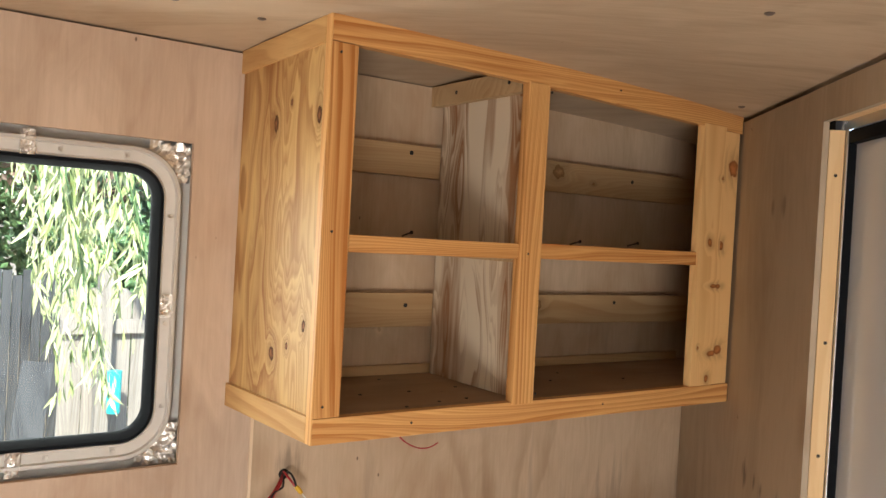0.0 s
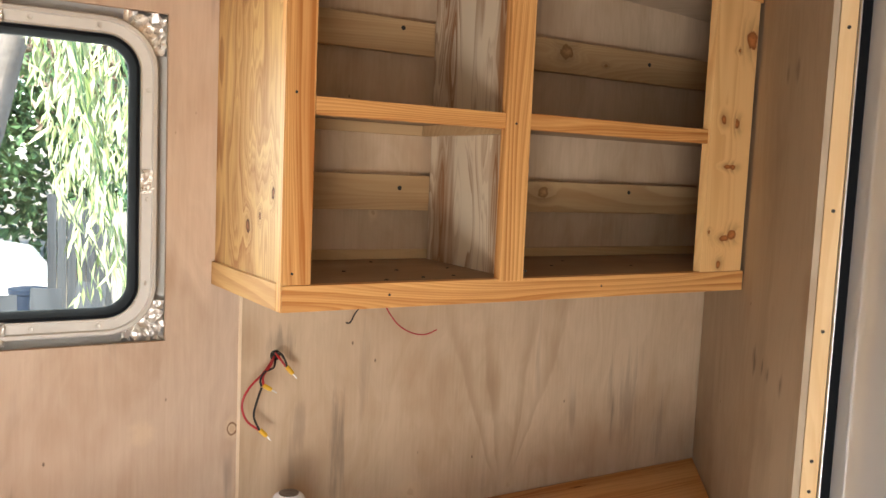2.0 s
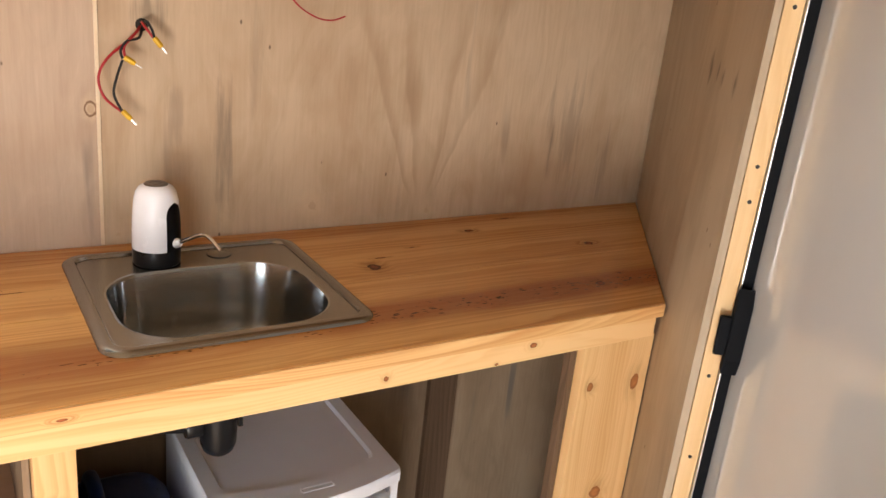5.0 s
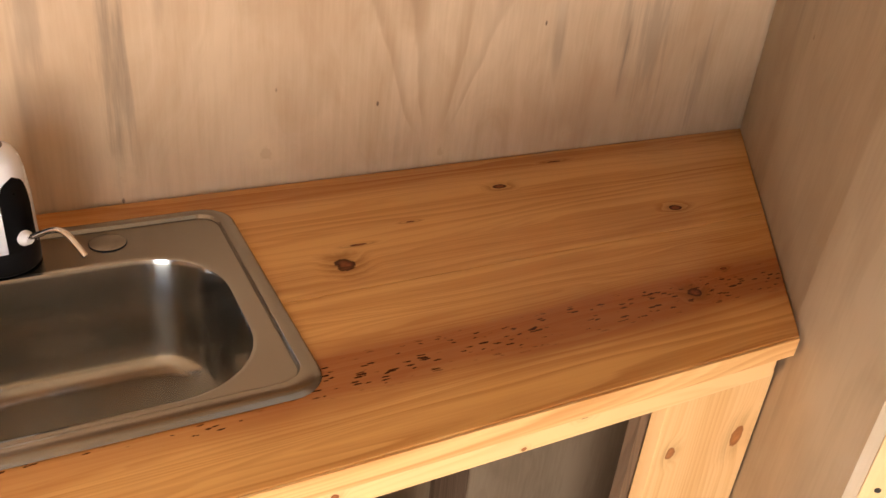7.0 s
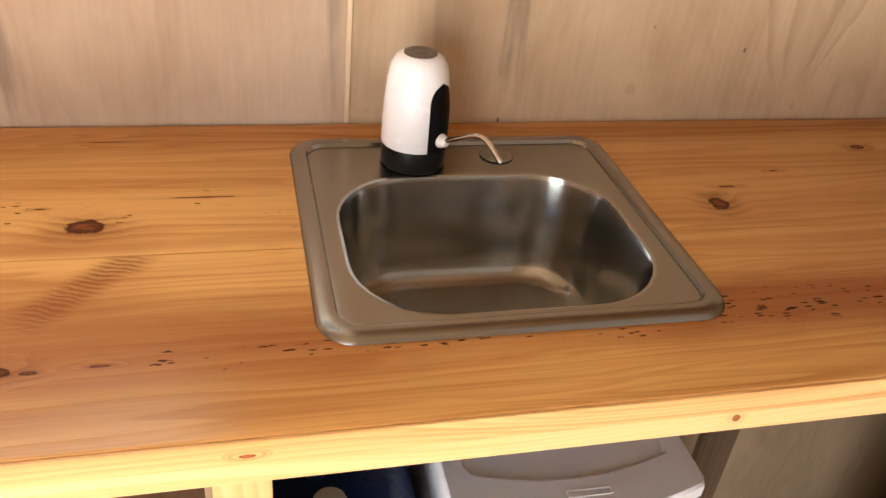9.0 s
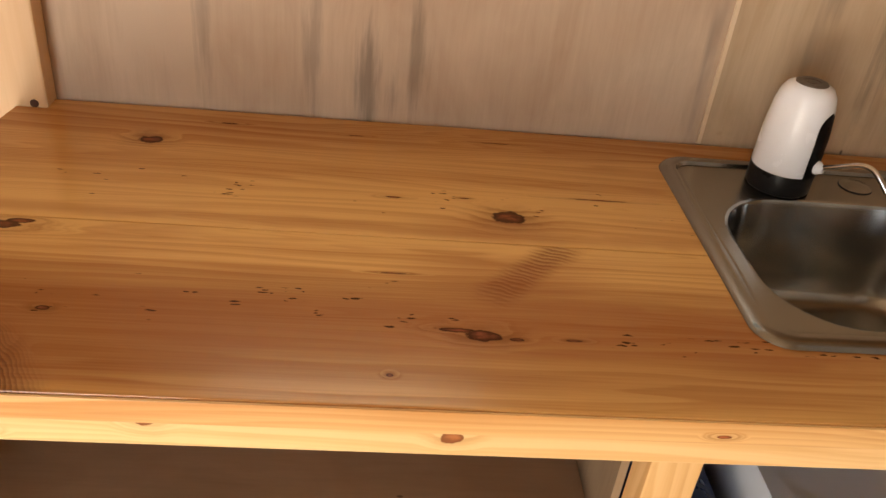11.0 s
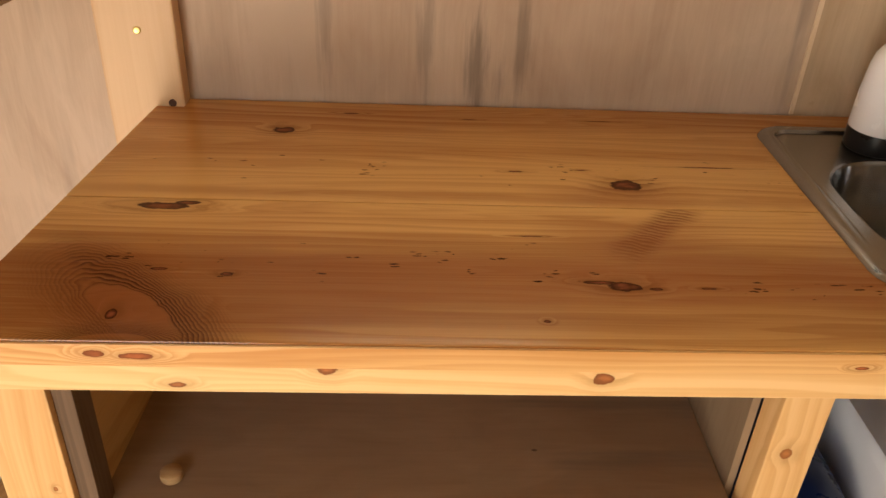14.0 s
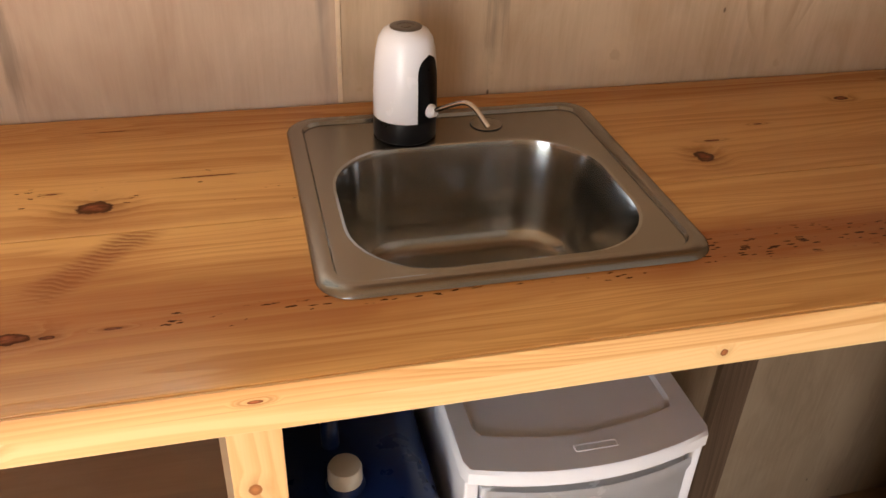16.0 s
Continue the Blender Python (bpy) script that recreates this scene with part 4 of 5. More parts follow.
# ---- counter ----
FY = -0.507
SX0, SX1, SY0, SY1 = -1.236, -0.856, -0.419, -0.053  # sink rim
HX0, HX1, HY0, HY1 = SX0 + 0.02, SX1 - 0.02, SY0 + 0.02, SY1 - 0.02
counter = thing("worktop", (-1.161, -0.25, TOP - 0.024), "oiled knotty pine worktop of two wide boards", "worktop")
YB = -0.272


def low_x(y):
    return 0.05 + y * 0.818



def left_x(y):
    return -1.994 + y * (0.063 / 0.507)


part("plank", prism(bmesh.new(), ((left_x(YB), YB), (HX0, YB), (HX0, HY1), (HX1, HY1), (HX1, YB), (low_x(YB) - 0.002, YB), (0.044, -0.0055), (-1.963, -0.0055), (-1.963, -0.032), (left_x(-0.032), -0.032)), TOP - 0.024, TOP, 0.0012), M_TOP_BACK, counter)
part("plank", prism(bmesh.new(), ((left_x(FY), FY), (low_x(FY) - 0.002, FY), (low_x(YB) - 0.002, YB - 0.0006), (HX1, YB - 0.0006), (HX1, HY0), (HX0, HY0), (HX0, YB - 0.0006), (left_x(YB), YB - 0.0006)), TOP - 0.024, TOP, 0.0018), M_TOP_FRONT, counter)

part("front_edge", prism(bmesh.new(), ((left_x(FY) - 0.0004, FY - 0.003), (low_x(FY) - 0.004, FY - 0.003), (low_x(FY) - 0.004, FY - 0.0003), (left_x(FY) - 0.0004, FY - 0.0003)), TOP - 0.024, TOP - 0.0016, 0.001), M_EDGE, counter, "pale pine front edge")
frame_c = thing("counter_frame", (-1.161, -0.3, FLOOR), "pale pine counter frame with open cubby below", "counter frame")
AZ0, AZ1 = TOP - 0.072, TOP - 0.0245
part("apron", B(-2.040, -0.357, -0.486, -0.444, AZ0, AZ1, 0.0015), M_APRON, frame_c)
part("left_leg", B(-2.040, -1.988, -0.4815, -0.444, FLOOR, AZ0 - 0.0005, 0.0015), M_POST, frame_c)
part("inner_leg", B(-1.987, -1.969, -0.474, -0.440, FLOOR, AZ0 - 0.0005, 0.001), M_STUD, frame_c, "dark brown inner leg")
part("middle_leg", B(-1.324, -1.277, -0.468, -0.432, FLOOR, AZ0 - 0.0005, 0.0015), M_POST, frame_c)
part("right_board", prism(bmesh.new(), ((-0.503, -0.480), (low_x(-0.480) - 0.004, -0.480), (low_x(-0.461) - 0.004, -0.461), (-0.503, -0.461)), FLOOR, AZ0 - 0.0005, 0.0012), M_POST, frame_c, "wide pale knotty pine board")
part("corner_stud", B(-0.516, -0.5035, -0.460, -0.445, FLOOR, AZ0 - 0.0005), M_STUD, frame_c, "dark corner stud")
part("side_panel", prism(bmesh.new(), ((-2.051, -0.480), (-2.0405, -0.480), (-1.985, -0.035), (-1.995, -0.035)), 0.22, AZ1), M_POST, frame_c)
part("inner_side", prism(bmesh.new(), ((-1.990, -0.455), (-1.979, -0.455), (-1.956, -0.035), (-1.966, -0.035)), 0.60, AZ1), M_FRAME_Y, frame_c)
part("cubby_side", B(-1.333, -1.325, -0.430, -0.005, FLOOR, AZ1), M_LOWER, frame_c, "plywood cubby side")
part("cubby_shelf", B(-1.985, -1.334, -0.460, -0.005, 0.638, 0.650), M_SHELF, frame_c, "dark stained plywood shelf")
part("shelf_rail", B(-1.968, -1.3255, -0.4755, -0.4605, 0.612, 0.652, 0.001), M_JAMB, frame_c)
# sheets added over the wall lining; under-counter shade is in their colour
part("lower_sheet", B(-1.3245, -0.4955, -0.0050, -0.0005, FLOOR + 0.006, AZ1 - 0.002), M_LOWER, frame_c, "grey-brown weathered plywood sheet darkened for the shade under the counter")
part("lower_sheet", B(-0.4245, 0.035, -0.0050, -0.0005, FLOOR + 0.006, AZ1 - 0.002), M_LOWER, frame_c, "grey-brown weathered plywood sheet darkened for the shade under the counter")
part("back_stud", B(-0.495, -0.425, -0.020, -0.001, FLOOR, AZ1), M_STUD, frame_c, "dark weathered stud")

# ---- sink ----
sink = thing("sink", (-1.054, -0.24, TOP), "square drop-in stainless steel bar sink", "sink")


def rr(inset, r, z):
    return round_rect(SX0 + inset, SX1 - inset, SY0 + inset, SY1 - inset, r, z, 8)


BX0, BX1, BY0, BY1 = -1.196, -0.899, -0.388, -0.149


def bowl(inset, r, z):
    return round_rect(BX0 + inset, BX1 - inset, BY0 + inset, BY1 - inset, r, z, 8)


part("rim", loft(bmesh.new(), [rr(0.0, 0.034, TOP + 0.0005), rr(0.0015, 0.0335, TOP + 0.0035), rr(0.005, 0.0315, TOP + 0.0062), rr(0.014, 0.027, TOP + 0.0075), rr(0.0175, 0.024, TOP + 0.0068), rr(0.0200, 0.022, TOP + 0.0030), rr(0.0225, 0.021, TOP + 0.0035), rr(0.0235, 0.0205, TOP + 0.0035), bowl(-0.0055, 0.086, TOP + 0.0035), bowl(-0.004, 0.085, TOP + 0.0035)], close_last=False), M_STEEL, sink, "brushed steel rim", True)
part("bowl", loft(bmesh.new(), [bowl(-0.004, 0.085, TOP + 0.0035), bowl(-0.001, 0.083, TOP + 0.0025), bowl(0.001, 0.082, TOP - 0.003), bowl(0.006, 0.078, TOP - 0.09), bowl(0.010, 0.075, TOP - 0.112), bowl(0.020, 0.066, TOP - 0.124), bowl(0.035, 0.055, TOP - 0.129), bowl(0.095, 0.02, TOP - 0.132)]), M_BOWL, sink, "deep brushed bowl", True)
part("faucet_hole_cover", lathe(bmesh.new(), ((0.019, TOP + 0.0035), (0.0192, TOP + 0.0048), (0.017, TOP + 0.0058), (0.004, TOP + 0.0062)), 32, Matrix.Translation((-0.998, -0.103, 0))), M_STEEL, sink, "chrome hole cover", True)
part("cover_gasket", lathe(bmesh.new(), ((0.0198, TOP + 0.0035), (0.0198, TOP + 0.0043), (0.0190, TOP + 0.0045)), 32, Matrix.Translation((-0.998, -0.103, 0))), M_RUBBER, sink, "dark gasket", True)
part("drain", lathe(bmesh.new(), ((0.040, TOP - 0.1315), (0.040, TOP - 0.1295), (0.034, TOP - 0.1300), (0.028, TOP - 0.1312)), 32, Matrix.Translation((-1.051, -0.27, 0))), M_CHROME, sink, "", True)

# ---- water pump ----
PX, PY = -1.100, -0.110
pump = thing("water_pump", (PX, PY, TOP + 0.0035), "white and black electric water dispenser pump", "water dispenser")
at = Matrix.Translation((PX, PY, TOP + 0.0035))
part("base", lathe(bmesh.new(), ((0.0345, 0.0), (0.0365, 0.002), (0.0368, 0.026), (0.0360, 0.028)), 40, at), M_BLACK, pump, "black base", True)
part("shell", lathe(bmesh.new(), ((0.0368, 0.0265), (0.0370, 0.030), (0.0360, 0.075), (0.0335, 0.103), (0.0305, 0.116), (0.0255, 0.124), (0.019, 0.1275), (0.017, 0.128)), 40, at), M_WHITE, pump, "white shell", True)
part("button", lathe(bmesh.new(), ((0.0180, 0.1270), (0.0180, 0.1287), (0.0165, 0.1294), (0.010, 0.1290), (0.0095, 0.1284), (0.006, 0.1284), (0.0055, 0.1292)), 32, at), M_GREYTOP, pump, "brownish ringed button", True)
bm = bmesh.new()
PA = radians(-52)
grid = []
for i in range(13):
    u = -1 + i / 6
    grid.append([])
    for j in range(15):
        z = 0.026 + 0.078 * j / 14
        lift = 1.0 if j < 10 else math.sqrt(max(0.0, 1 - ((j - 10) / 4.0) ** 2))
        a = PA + radians(27) * u * max(0.06, lift)
        r = 0.0378 - 0.0010 * max(0, z - 0.03) / 0.045 - 0.0022 * max(0, z - 0.072) / 0.03
        grid[-1].append(bm.verts.new((PX + r * math.cos(a), PY + r * math.sin(a), TOP + 0.0035 + z)))
for i in range(12):
    for j in range(14):
        bm.faces.new((grid[i][j], grid[i + 1][j], grid[i + 1][j + 1], grid[i][j + 1]))
bmesh.ops.solidify(bm, geom=bm.faces[:], thickness=0.002)
part("front_panel", bm, M_BLACK, pump, "glossy black front panel", True)
out = Vector((math.cos(PA), math.sin(PA), 0))
nz = TOP + 0.043
c = Vector((PX, PY, 0))
part("spout_collar", lathe(bmesh.new(), ((0.008, 0.0), (0.008, 0.006), (0.006, 0.009), (0.0045, 0.012)), 24, Matrix.Translation(c + out * 0.034 + Vector((0, 0, nz))) @ out.to_track_quat("Z", "Y").to_matrix().to_4x4()), M_WHITE, pump, "white collar", True)
part("spout", tube(bmesh.new(), [c + out * r + Vector((0, 0, z)) for r, z in ((0.040, nz), (0.060, nz + 0.011), (0.078, nz + 0.021), (0.090, nz + 0.024), (0.101, nz + 0.020), (0.118, nz + 0.005))], 0.0030, 12), M_CHROME, pump, "bent chrome spout", True)

# ---- posts and wall beside the counter ----
post = thing("corner_post", (-2.003, -0.016, TOP), "smooth pale wooden upright standing against the wall", "post")
part("upright", B(-2.058, -1.962, -0.031, -0.0005, 0.3, CEIL - 0.002, 0.003), M_SMOOTH, post)
screw(post, (-2.008, -0.0315, 0.997), (0, -1, 0), 0.005, M_BRASS)
screw(post, (-1.977, -0.0315, 0.904), (0, -1, 0), 0.005, M_RUST)

bench = thing("plywood_bench", (-2.532, -0.4, FLOOR), "low sanded plywood bench box beside the counter", "bench")
part("bench_top", B(-3.2, -2.053, -0.9, -0.001, 0.232, 0.25, 0.0015), M_BENCH, bench)
part("bench_front", B(-3.19, -2.06, -0.885, -0.867, FLOOR, 0.2315), M_BENCH, bench)
part("bench_end", B(-3.19, -3.172, -0.8665, -0.002, FLOOR, 0.2315), M_BENCH, bench)
part("bench_end", B(-2.078, -2.06, -0.8665, -0.002, FLOOR, 0.2315), M_BENCH, bench)
shelf = solo("hanging_board", prism(bmesh.new(), ((-1.995, -0.033), (-2.072, -0.52), (-2.824, -0.52), (-2.824, -0.033)), 1.10, 1.118, 0.001), M_BOARD, "grey-brown wooden shelf board fixed to the wall", "shelf", (-2.336, -0.2, 1.10))
# added sheet that makes the floor band under the counter dark
mat = solo("dark_floor_sheet", B(-1.259, -0.02, -0.46, -0.03, FLOOR, FLOOR + 0.006, 0.002), M_DARK_SHEET, "dark thin sheet added on the floor under the counter", "mat", (-0.564, -0.25, FLOOR))

# ---- under the counter ----
TX, TY = -1.044, -0.262
trap = thing("sink_trap", (TX, TY, TOP - 0.135), "black plastic bottle trap and waste pipe under the sink", "drain trap")
part("tailpiece", lathe(bmesh.new(), ((0.020, TOP - 0.20), (0.020, TOP - 0.133)), 20, Matrix.Translation((TX, TY, 0))), M_BLACK, trap, "", True)
part("bottle", lathe(bmesh.new(), ((0.004, TOP - 0.272), (0.016, TOP - 0.269), (0.024, TOP - 0.262), (0.028, TOP - 0.250), (0.029, TOP - 0.225), (0.029, TOP - 0.205), (0.032, TOP - 0.204), (0.032, TOP - 0.185), (0.024, TOP - 0.180)), 28, Matrix.Translation((TX, TY, 0))), M_BLACK, trap, "", True)
part("clip", B(TX + 0.028, TX + 0.036, TY - 0.012, TY + 0.006, TOP - 0.225, TOP - 0.19, 0.002), M_BLACK, trap)
part("waste_pipe", tube(bmesh.new(), ((TX - 0.02, TY, TOP - 0.215), (TX - 0.10, TY + 0.01, TOP - 0.205), (TX - 0.17, TY + 0.04, TOP - 0.20), (TX - 0.235, TY + 0.10, TOP - 0.21), (TX - 0.255, TY + 0.16, TOP - 0.26)), 0.013, 14), M_BLACK, trap, "ribbed black hose", True)
part("hose_nut", lathe(bmesh.new(), ((0.017, 0.0), (0.018, 0.003), (0.018, 0.022), (0.016, 0.025)), 18, Matrix.Translation((TX - 0.028, TY, TOP - 0.2145)) @ pose(0, 0, 0, 0, -90, 0)), M_BLACK, trap, "", True)

# drawer cart
KX0, KX1, KY0, KY1, KZ = -1.072, -0.745, -0.343, -0.018, 0.570
cart = thing("drawer_cart", (-0.911, -0.19, FLOOR), "white plastic drawer cart with clear drawers under the counter", "drawer cart")


def bowed(inset, z, bow=0.026, n=14, r=0.012, front=0.0):
    """A rectangle with a bowed front edge and rounded corners."""
    x0, x1, y0, y1 = KX0 + inset, KX1 - inset, KY0 + inset + front, KY1 - inset
    pts = [(x1, y0 + r * 1.2, z)]
    for i in range(5):
        pts.append((x1, y0 + r * 1.2 + (y1 - r - y0 - r * 1.2) * (i + 1) / 5, z))
    for i in range(5):
        pts.append((x1 - r + (x0 + 2 * r - x1) * i / 4, y1, z))
    for i in range(5):
        pts.append((x0, y1 - r + (y0 + 2.2 * r - y1) * (i + 1) / 5, z))
    for i in range(n + 1):
        u = -1 + 2 * i / n
        pts.append(((x0 + x1) / 2 + u * ((x1 - x0) / 2 - r * 0.5), y0 - bow * (1 - u * u), z))
    return pts


lid = part("lid", loft(bmesh.new(), [bowed(0.004, KZ - 0.024), bowed(0.0, KZ - 0.022), bowed(0.0, KZ - 0.004), bowed(0.003, KZ), bowed(0.028, KZ, 0.022, front=0.026), bowed(0.032, KZ - 0.006, 0.022, front=0.026), bowed(0.10, KZ - 0.006)], close_first=True), M_CART, cart, "white plastic lid with a sunken panel", True)
part("badge", loft(bmesh.new(), [round_rect(-0.930, -0.872, -0.3405, -0.3285, 0.003, KZ + 0.0002), round_rect(-0.929, -0.873, -0.3395, -0.3295, 0.003, KZ + 0.0014), round_rect(-0.927, -0.875, -0.3380, -0.3310, 0.002, KZ + 0.0006)]), M_CART, lid)
for x0, x1 in ((KX0 + 0.004, KX0 + 0.022), (KX1 - 0.022, KX1 - 0.004)):
    part("side", B(x0, x1, KY0 + 0.006, KY1 - 0.004, FLOOR + 0.03, KZ - 0.0245, 0.003), M_CART, cart)
part("back", B(KX0 + 0.023, KX1 - 0.023, KY1 - 0.012, KY1 - 0.006, FLOOR + 0.03, KZ - 0.0245), M_CART, cart)
M_CLEAR = plain("clear_drawer_plastic", (0.60, 0.61, 0.63), 0.22, vary=0.02, **{"Transmission Weight": 0.15})
for k in range(3):
    z1 = KZ - 0.030 - k * 0.212
    z0 = z1 - 0.200
    dr = part("drawer", B(KX0 + 0.026, KX1 - 0.026, KY0 + 0.006, KY1 - 0.02, z0, z1 - 0.012, 0.004), M_CLEAR, cart, "clear frosted drawer")
    front = []
    for z, ins in ((z0, 0.0), (z1 - 0.03, 0.0), (z1 - 0.012, -0.006), (z1, -0.004)):
        front.append([(x, y + ins, z) for x, y in [((KX0 + KX1) / 2 + (-1 + 2 * i / 12) * 0.136, KY0 - 0.004 - 0.022 * (1 - (-1 + 2 * i / 12) ** 2)) for i in range(13)]])
    bm = bmesh.new()
    vs = [[bm.verts.new(p) for p in row] for row in front]
    for a, c2 in zip(vs, vs[1:]):
        for i in range(12):
            bm.faces.new((a[i], a[i + 1], c2[i + 1], c2[i]))
    bmesh.ops.solidify(bm, geom=bm.faces[:], thickness=-0.003)
    part("drawer_front", bm, M_CLEAR, dr, "", True)
    part("handle", tube(bmesh.new(), [((KX0 + KX1) / 2 + u * 0.05, KY0 - 0.033 + 0.002 * u * u, z1 - 0.10 - 0.012 * (1 - u * u)) for u in (-1, -0.5, 0, 0.5, 1)], 0.004, 8), M_CART, dr, "", True)
for x in (KX0 + 0.03, KX1 - 0.03):
    for y in (KY0 + 0.03, KY1 - 0.03):
        part("foot", lathe(bmesh.new(), ((0.014, FLOOR + 0.006), (0.016, FLOOR + 0.031)), 14, Matrix.Translation((x, y, 0))), M_CART, cart)

# water jug
CAPX, CAPY = -1.206, -0.283
jug = thing("water_jug", (-1.210, -0.24, FLOOR), "dark blue plastic water jug with cream screw cap", "water jug")
part("body", loft(bmesh.new(), [round_rect(-1.300 + i, -1.083 - i, -0.370 + i, -0.06 - i, 0.05, z, 6) for i, z in ((0.02, FLOOR), (0.004, FLOOR + 0.01), (0.0, FLOOR + 0.03), (0.0, 0.44), (0.006, 0.478), (0.020, 0.502), (0.045, 0.515))], close_first=True), M_BLUE, jug, "", True)
part("neck", lathe(bmesh.new(), ((0.026, 0.510), (0.024, 0.520), (0.022, 0.524)), 28, Matrix.Translation((CAPX, CAPY, 0))), M_BLUE, jug, "", True)
part("cap", lathe(bmesh.new(), ((0.020, 0.522), (0.0215, 0.524), (0.0215, 0.543), (0.0195, 0.548), (0.012, 0.550)), 28, Matrix.Translation((CAPX, CAPY, 0))), M_CAP, jug, "cream screw cap", True)
part("grip", tube(bmesh.new(), ((CAPX - 0.01, -0.215, 0.505), (CAPX - 0.01, -0.200, 0.545), (CAPX - 0.01, -0.140, 0.550), (CAPX - 0.01, -0.105, 0.505)), 0.012, 12), M_BLUE, jug, "moulded carrying grip", True)

plug = solo("wooden_plug", lathe(bmesh.new(), ((0.011, 0.650), (0.012, 0.653), (0.0115, 0.659), (0.008, 0.661)), 20, Matrix.Translation((-1.916, -0.421, 0))), M_CLEAT, "small pale wooden plug lying on the cubby shelf", "wooden plug", (-1.916, -0.421, 0.65), True)

# sandpaper on the bench
sp = thing("sanding_sheet", (-2.38, -0.12, 0.25), "curled used sanding sheet lying on the plywood bench", "sandpaper")
bm = bmesh.new()
rows = []
for i in range(9):
    u = i / 8
    rows.append([])
    for j in range(9):
        v = j / 8
        x = -2.403 + 0.078 * u + 0.010 * v - 0.03 * v * v - 0.012 * math.sin(math.pi * v) * (1 - u)
        y = -0.062 - 0.135 * v + 0.012 * u
        rows[-1].append(bm.verts.new((x, y, 0.2525 + 0.010 * (2 * u - 1) ** 2 + 0.004 * v)))
for i in range(8):
    for j in range(8):
        bm.faces.new((rows[i][j], rows[i + 1][j], rows[i + 1][j + 1], rows[i][j + 1]))
bmesh.ops.solidify(bm, geom=bm.faces[:], thickness=0.0008)
part("sheet", bm, M_PAPER, sp, "", True)
for k in range(3):
    for w in range(3):
        part("print_bar", B(-2.375 + 0.007 * w - 0.004 * k, -2.370 + 0.007 * w - 0.004 * k, -0.100 - 0.028 * k, -0.092 - 0.028 * k, 0.2538 + 0.0012 * k, 0.2552 + 0.0012 * k), M_PRINT, sp)
for u, v in ((0.90, 0.25), (0.86, 0.62), (0.08, 0.35)):
    x = -2.403 + 0.078 * u + 0.010 * v - 0.03 * v * v
    part("punched_hole", lathe(bmesh.new(), ((0.003, 0.0), (0.003, 0.0006)), 10, Matrix.Translation((x, -0.062 - 0.135 * v + 0.012 * u, 0.2540 + 0.010 * (2 * u - 1) ** 2 + 0.004 * v))), M_GAP, sp)


# ---- wires ----
def terminal(parent, at, way):
    """A yellow crimp sleeve with two metal prongs."""
    q = Vector(way).to_track_quat("Z", "Y").to_matrix().to_4x4()
    t = part("terminal", lathe(bmesh.new(), ((0.0034, 0.0), (0.0044, 0.002), (0.0044, 0.014), (0.0032, 0.018)), 12, Matrix.Translation(at) @ q), M_YELLOW, parent, "yellow crimp terminal", True)
    for s in (-0.0022, 0.0022):
        part("prong", box(bmesh.new(), s - 0.001, s + 0.001, -0.0005, 0.0005, 0.017, 0.029, m=Matrix.Translation(at) @ q), M_ZINC, t)


w1 = thing("wire_bundle", (-1.092, 0.0, 1.255), "red and black wires with yellow terminals hanging from the wall", "wires")
part("wall_hole", lathe(bmesh.new(), ((0.010, 0.0), (0.010, 0.0012)), 16, Matrix.Translation((-1.093, 0.0, 1.258)) @ pose(0, 0, 0, 90)), M_GAP, w1)
part("red_wire", tube(bmesh.new(), ((-1.093, 0.0, 1.262), (-1.096, -0.018, 1.262), (-1.090, -0.030, 1.252), (-1.084, -0.034, 1.243)), 0.0021, 8), M_RED, w1, "", True)
part("black_wire", tube(bmesh.new(), ((-1.093, 0.0, 1.255), (-1.091, -0.022, 1.266), (-1.084, -0.032, 1.252), (-1.083, -0.036, 1.241)), 0.0021, 8), M_WIRE, w1, "", True)
terminal(w1, (-1.083, -0.036, 1.243), (0.6, -0.2, -0.75))
part("black_wire", tube(bmesh.new(), ((-1.093, 0.0, 1.252), (-1.102, -0.020, 1.240), (-1.122, -0.030, 1.235), (-1.132, -0.034, 1.222), (-1.130, -0.036, 1.210)), 0.0021, 8), M_WIRE, w1, "", True)
part("red_wire", tube(bmesh.new(), ((-1.095, 0.0, 1.256), (-1.108, -0.022, 1.246), (-1.126, -0.032, 1.228), (-1.126, -0.036, 1.212)), 0.0021, 8), M_RED, w1, "", True)
terminal(w1, (-1.127, -0.036, 1.212), (0.8, -0.2, -0.5))
part("red_wire", tube(bmesh.new(), ((-1.096, 0.0, 1.252), (-1.122, -0.024, 1.233), (-1.152, -0.032, 1.208), (-1.165, -0.034, 1.180), (-1.157, -0.036, 1.150), (-1.132, -0.036, 1.128)), 0.0021, 8), M_RED, w1, "", True)
part("black_wire", tube(bmesh.new(), ((-1.130, -0.036, 1.208), (-1.140, -0.038, 1.180), (-1.144, -0.038, 1.155), (-1.132, -0.038, 1.128)), 0.0021, 8), M_WIRE, w1, "", True)
terminal(w1, (-1.132, -0.037, 1.130), (0.65, -0.2, -0.7))

w2 = thing("cabinet_wires", (-0.881, -0.03, CB), "thin red and black wire ends hanging below the cabinet", "wires")
part("black_wire", tube(bmesh.new(), ((-0.886, -0.03, CB + 0.002), (-0.896, -0.03, 1.375), (-0.921, -0.03, 1.358), (-0.943, -0.03, 1.338), (-0.955, -0.03, 1.318), (-0.964, -0.03, 1.318)), 0.0014, 8), M_WIRE, w2, "", True)
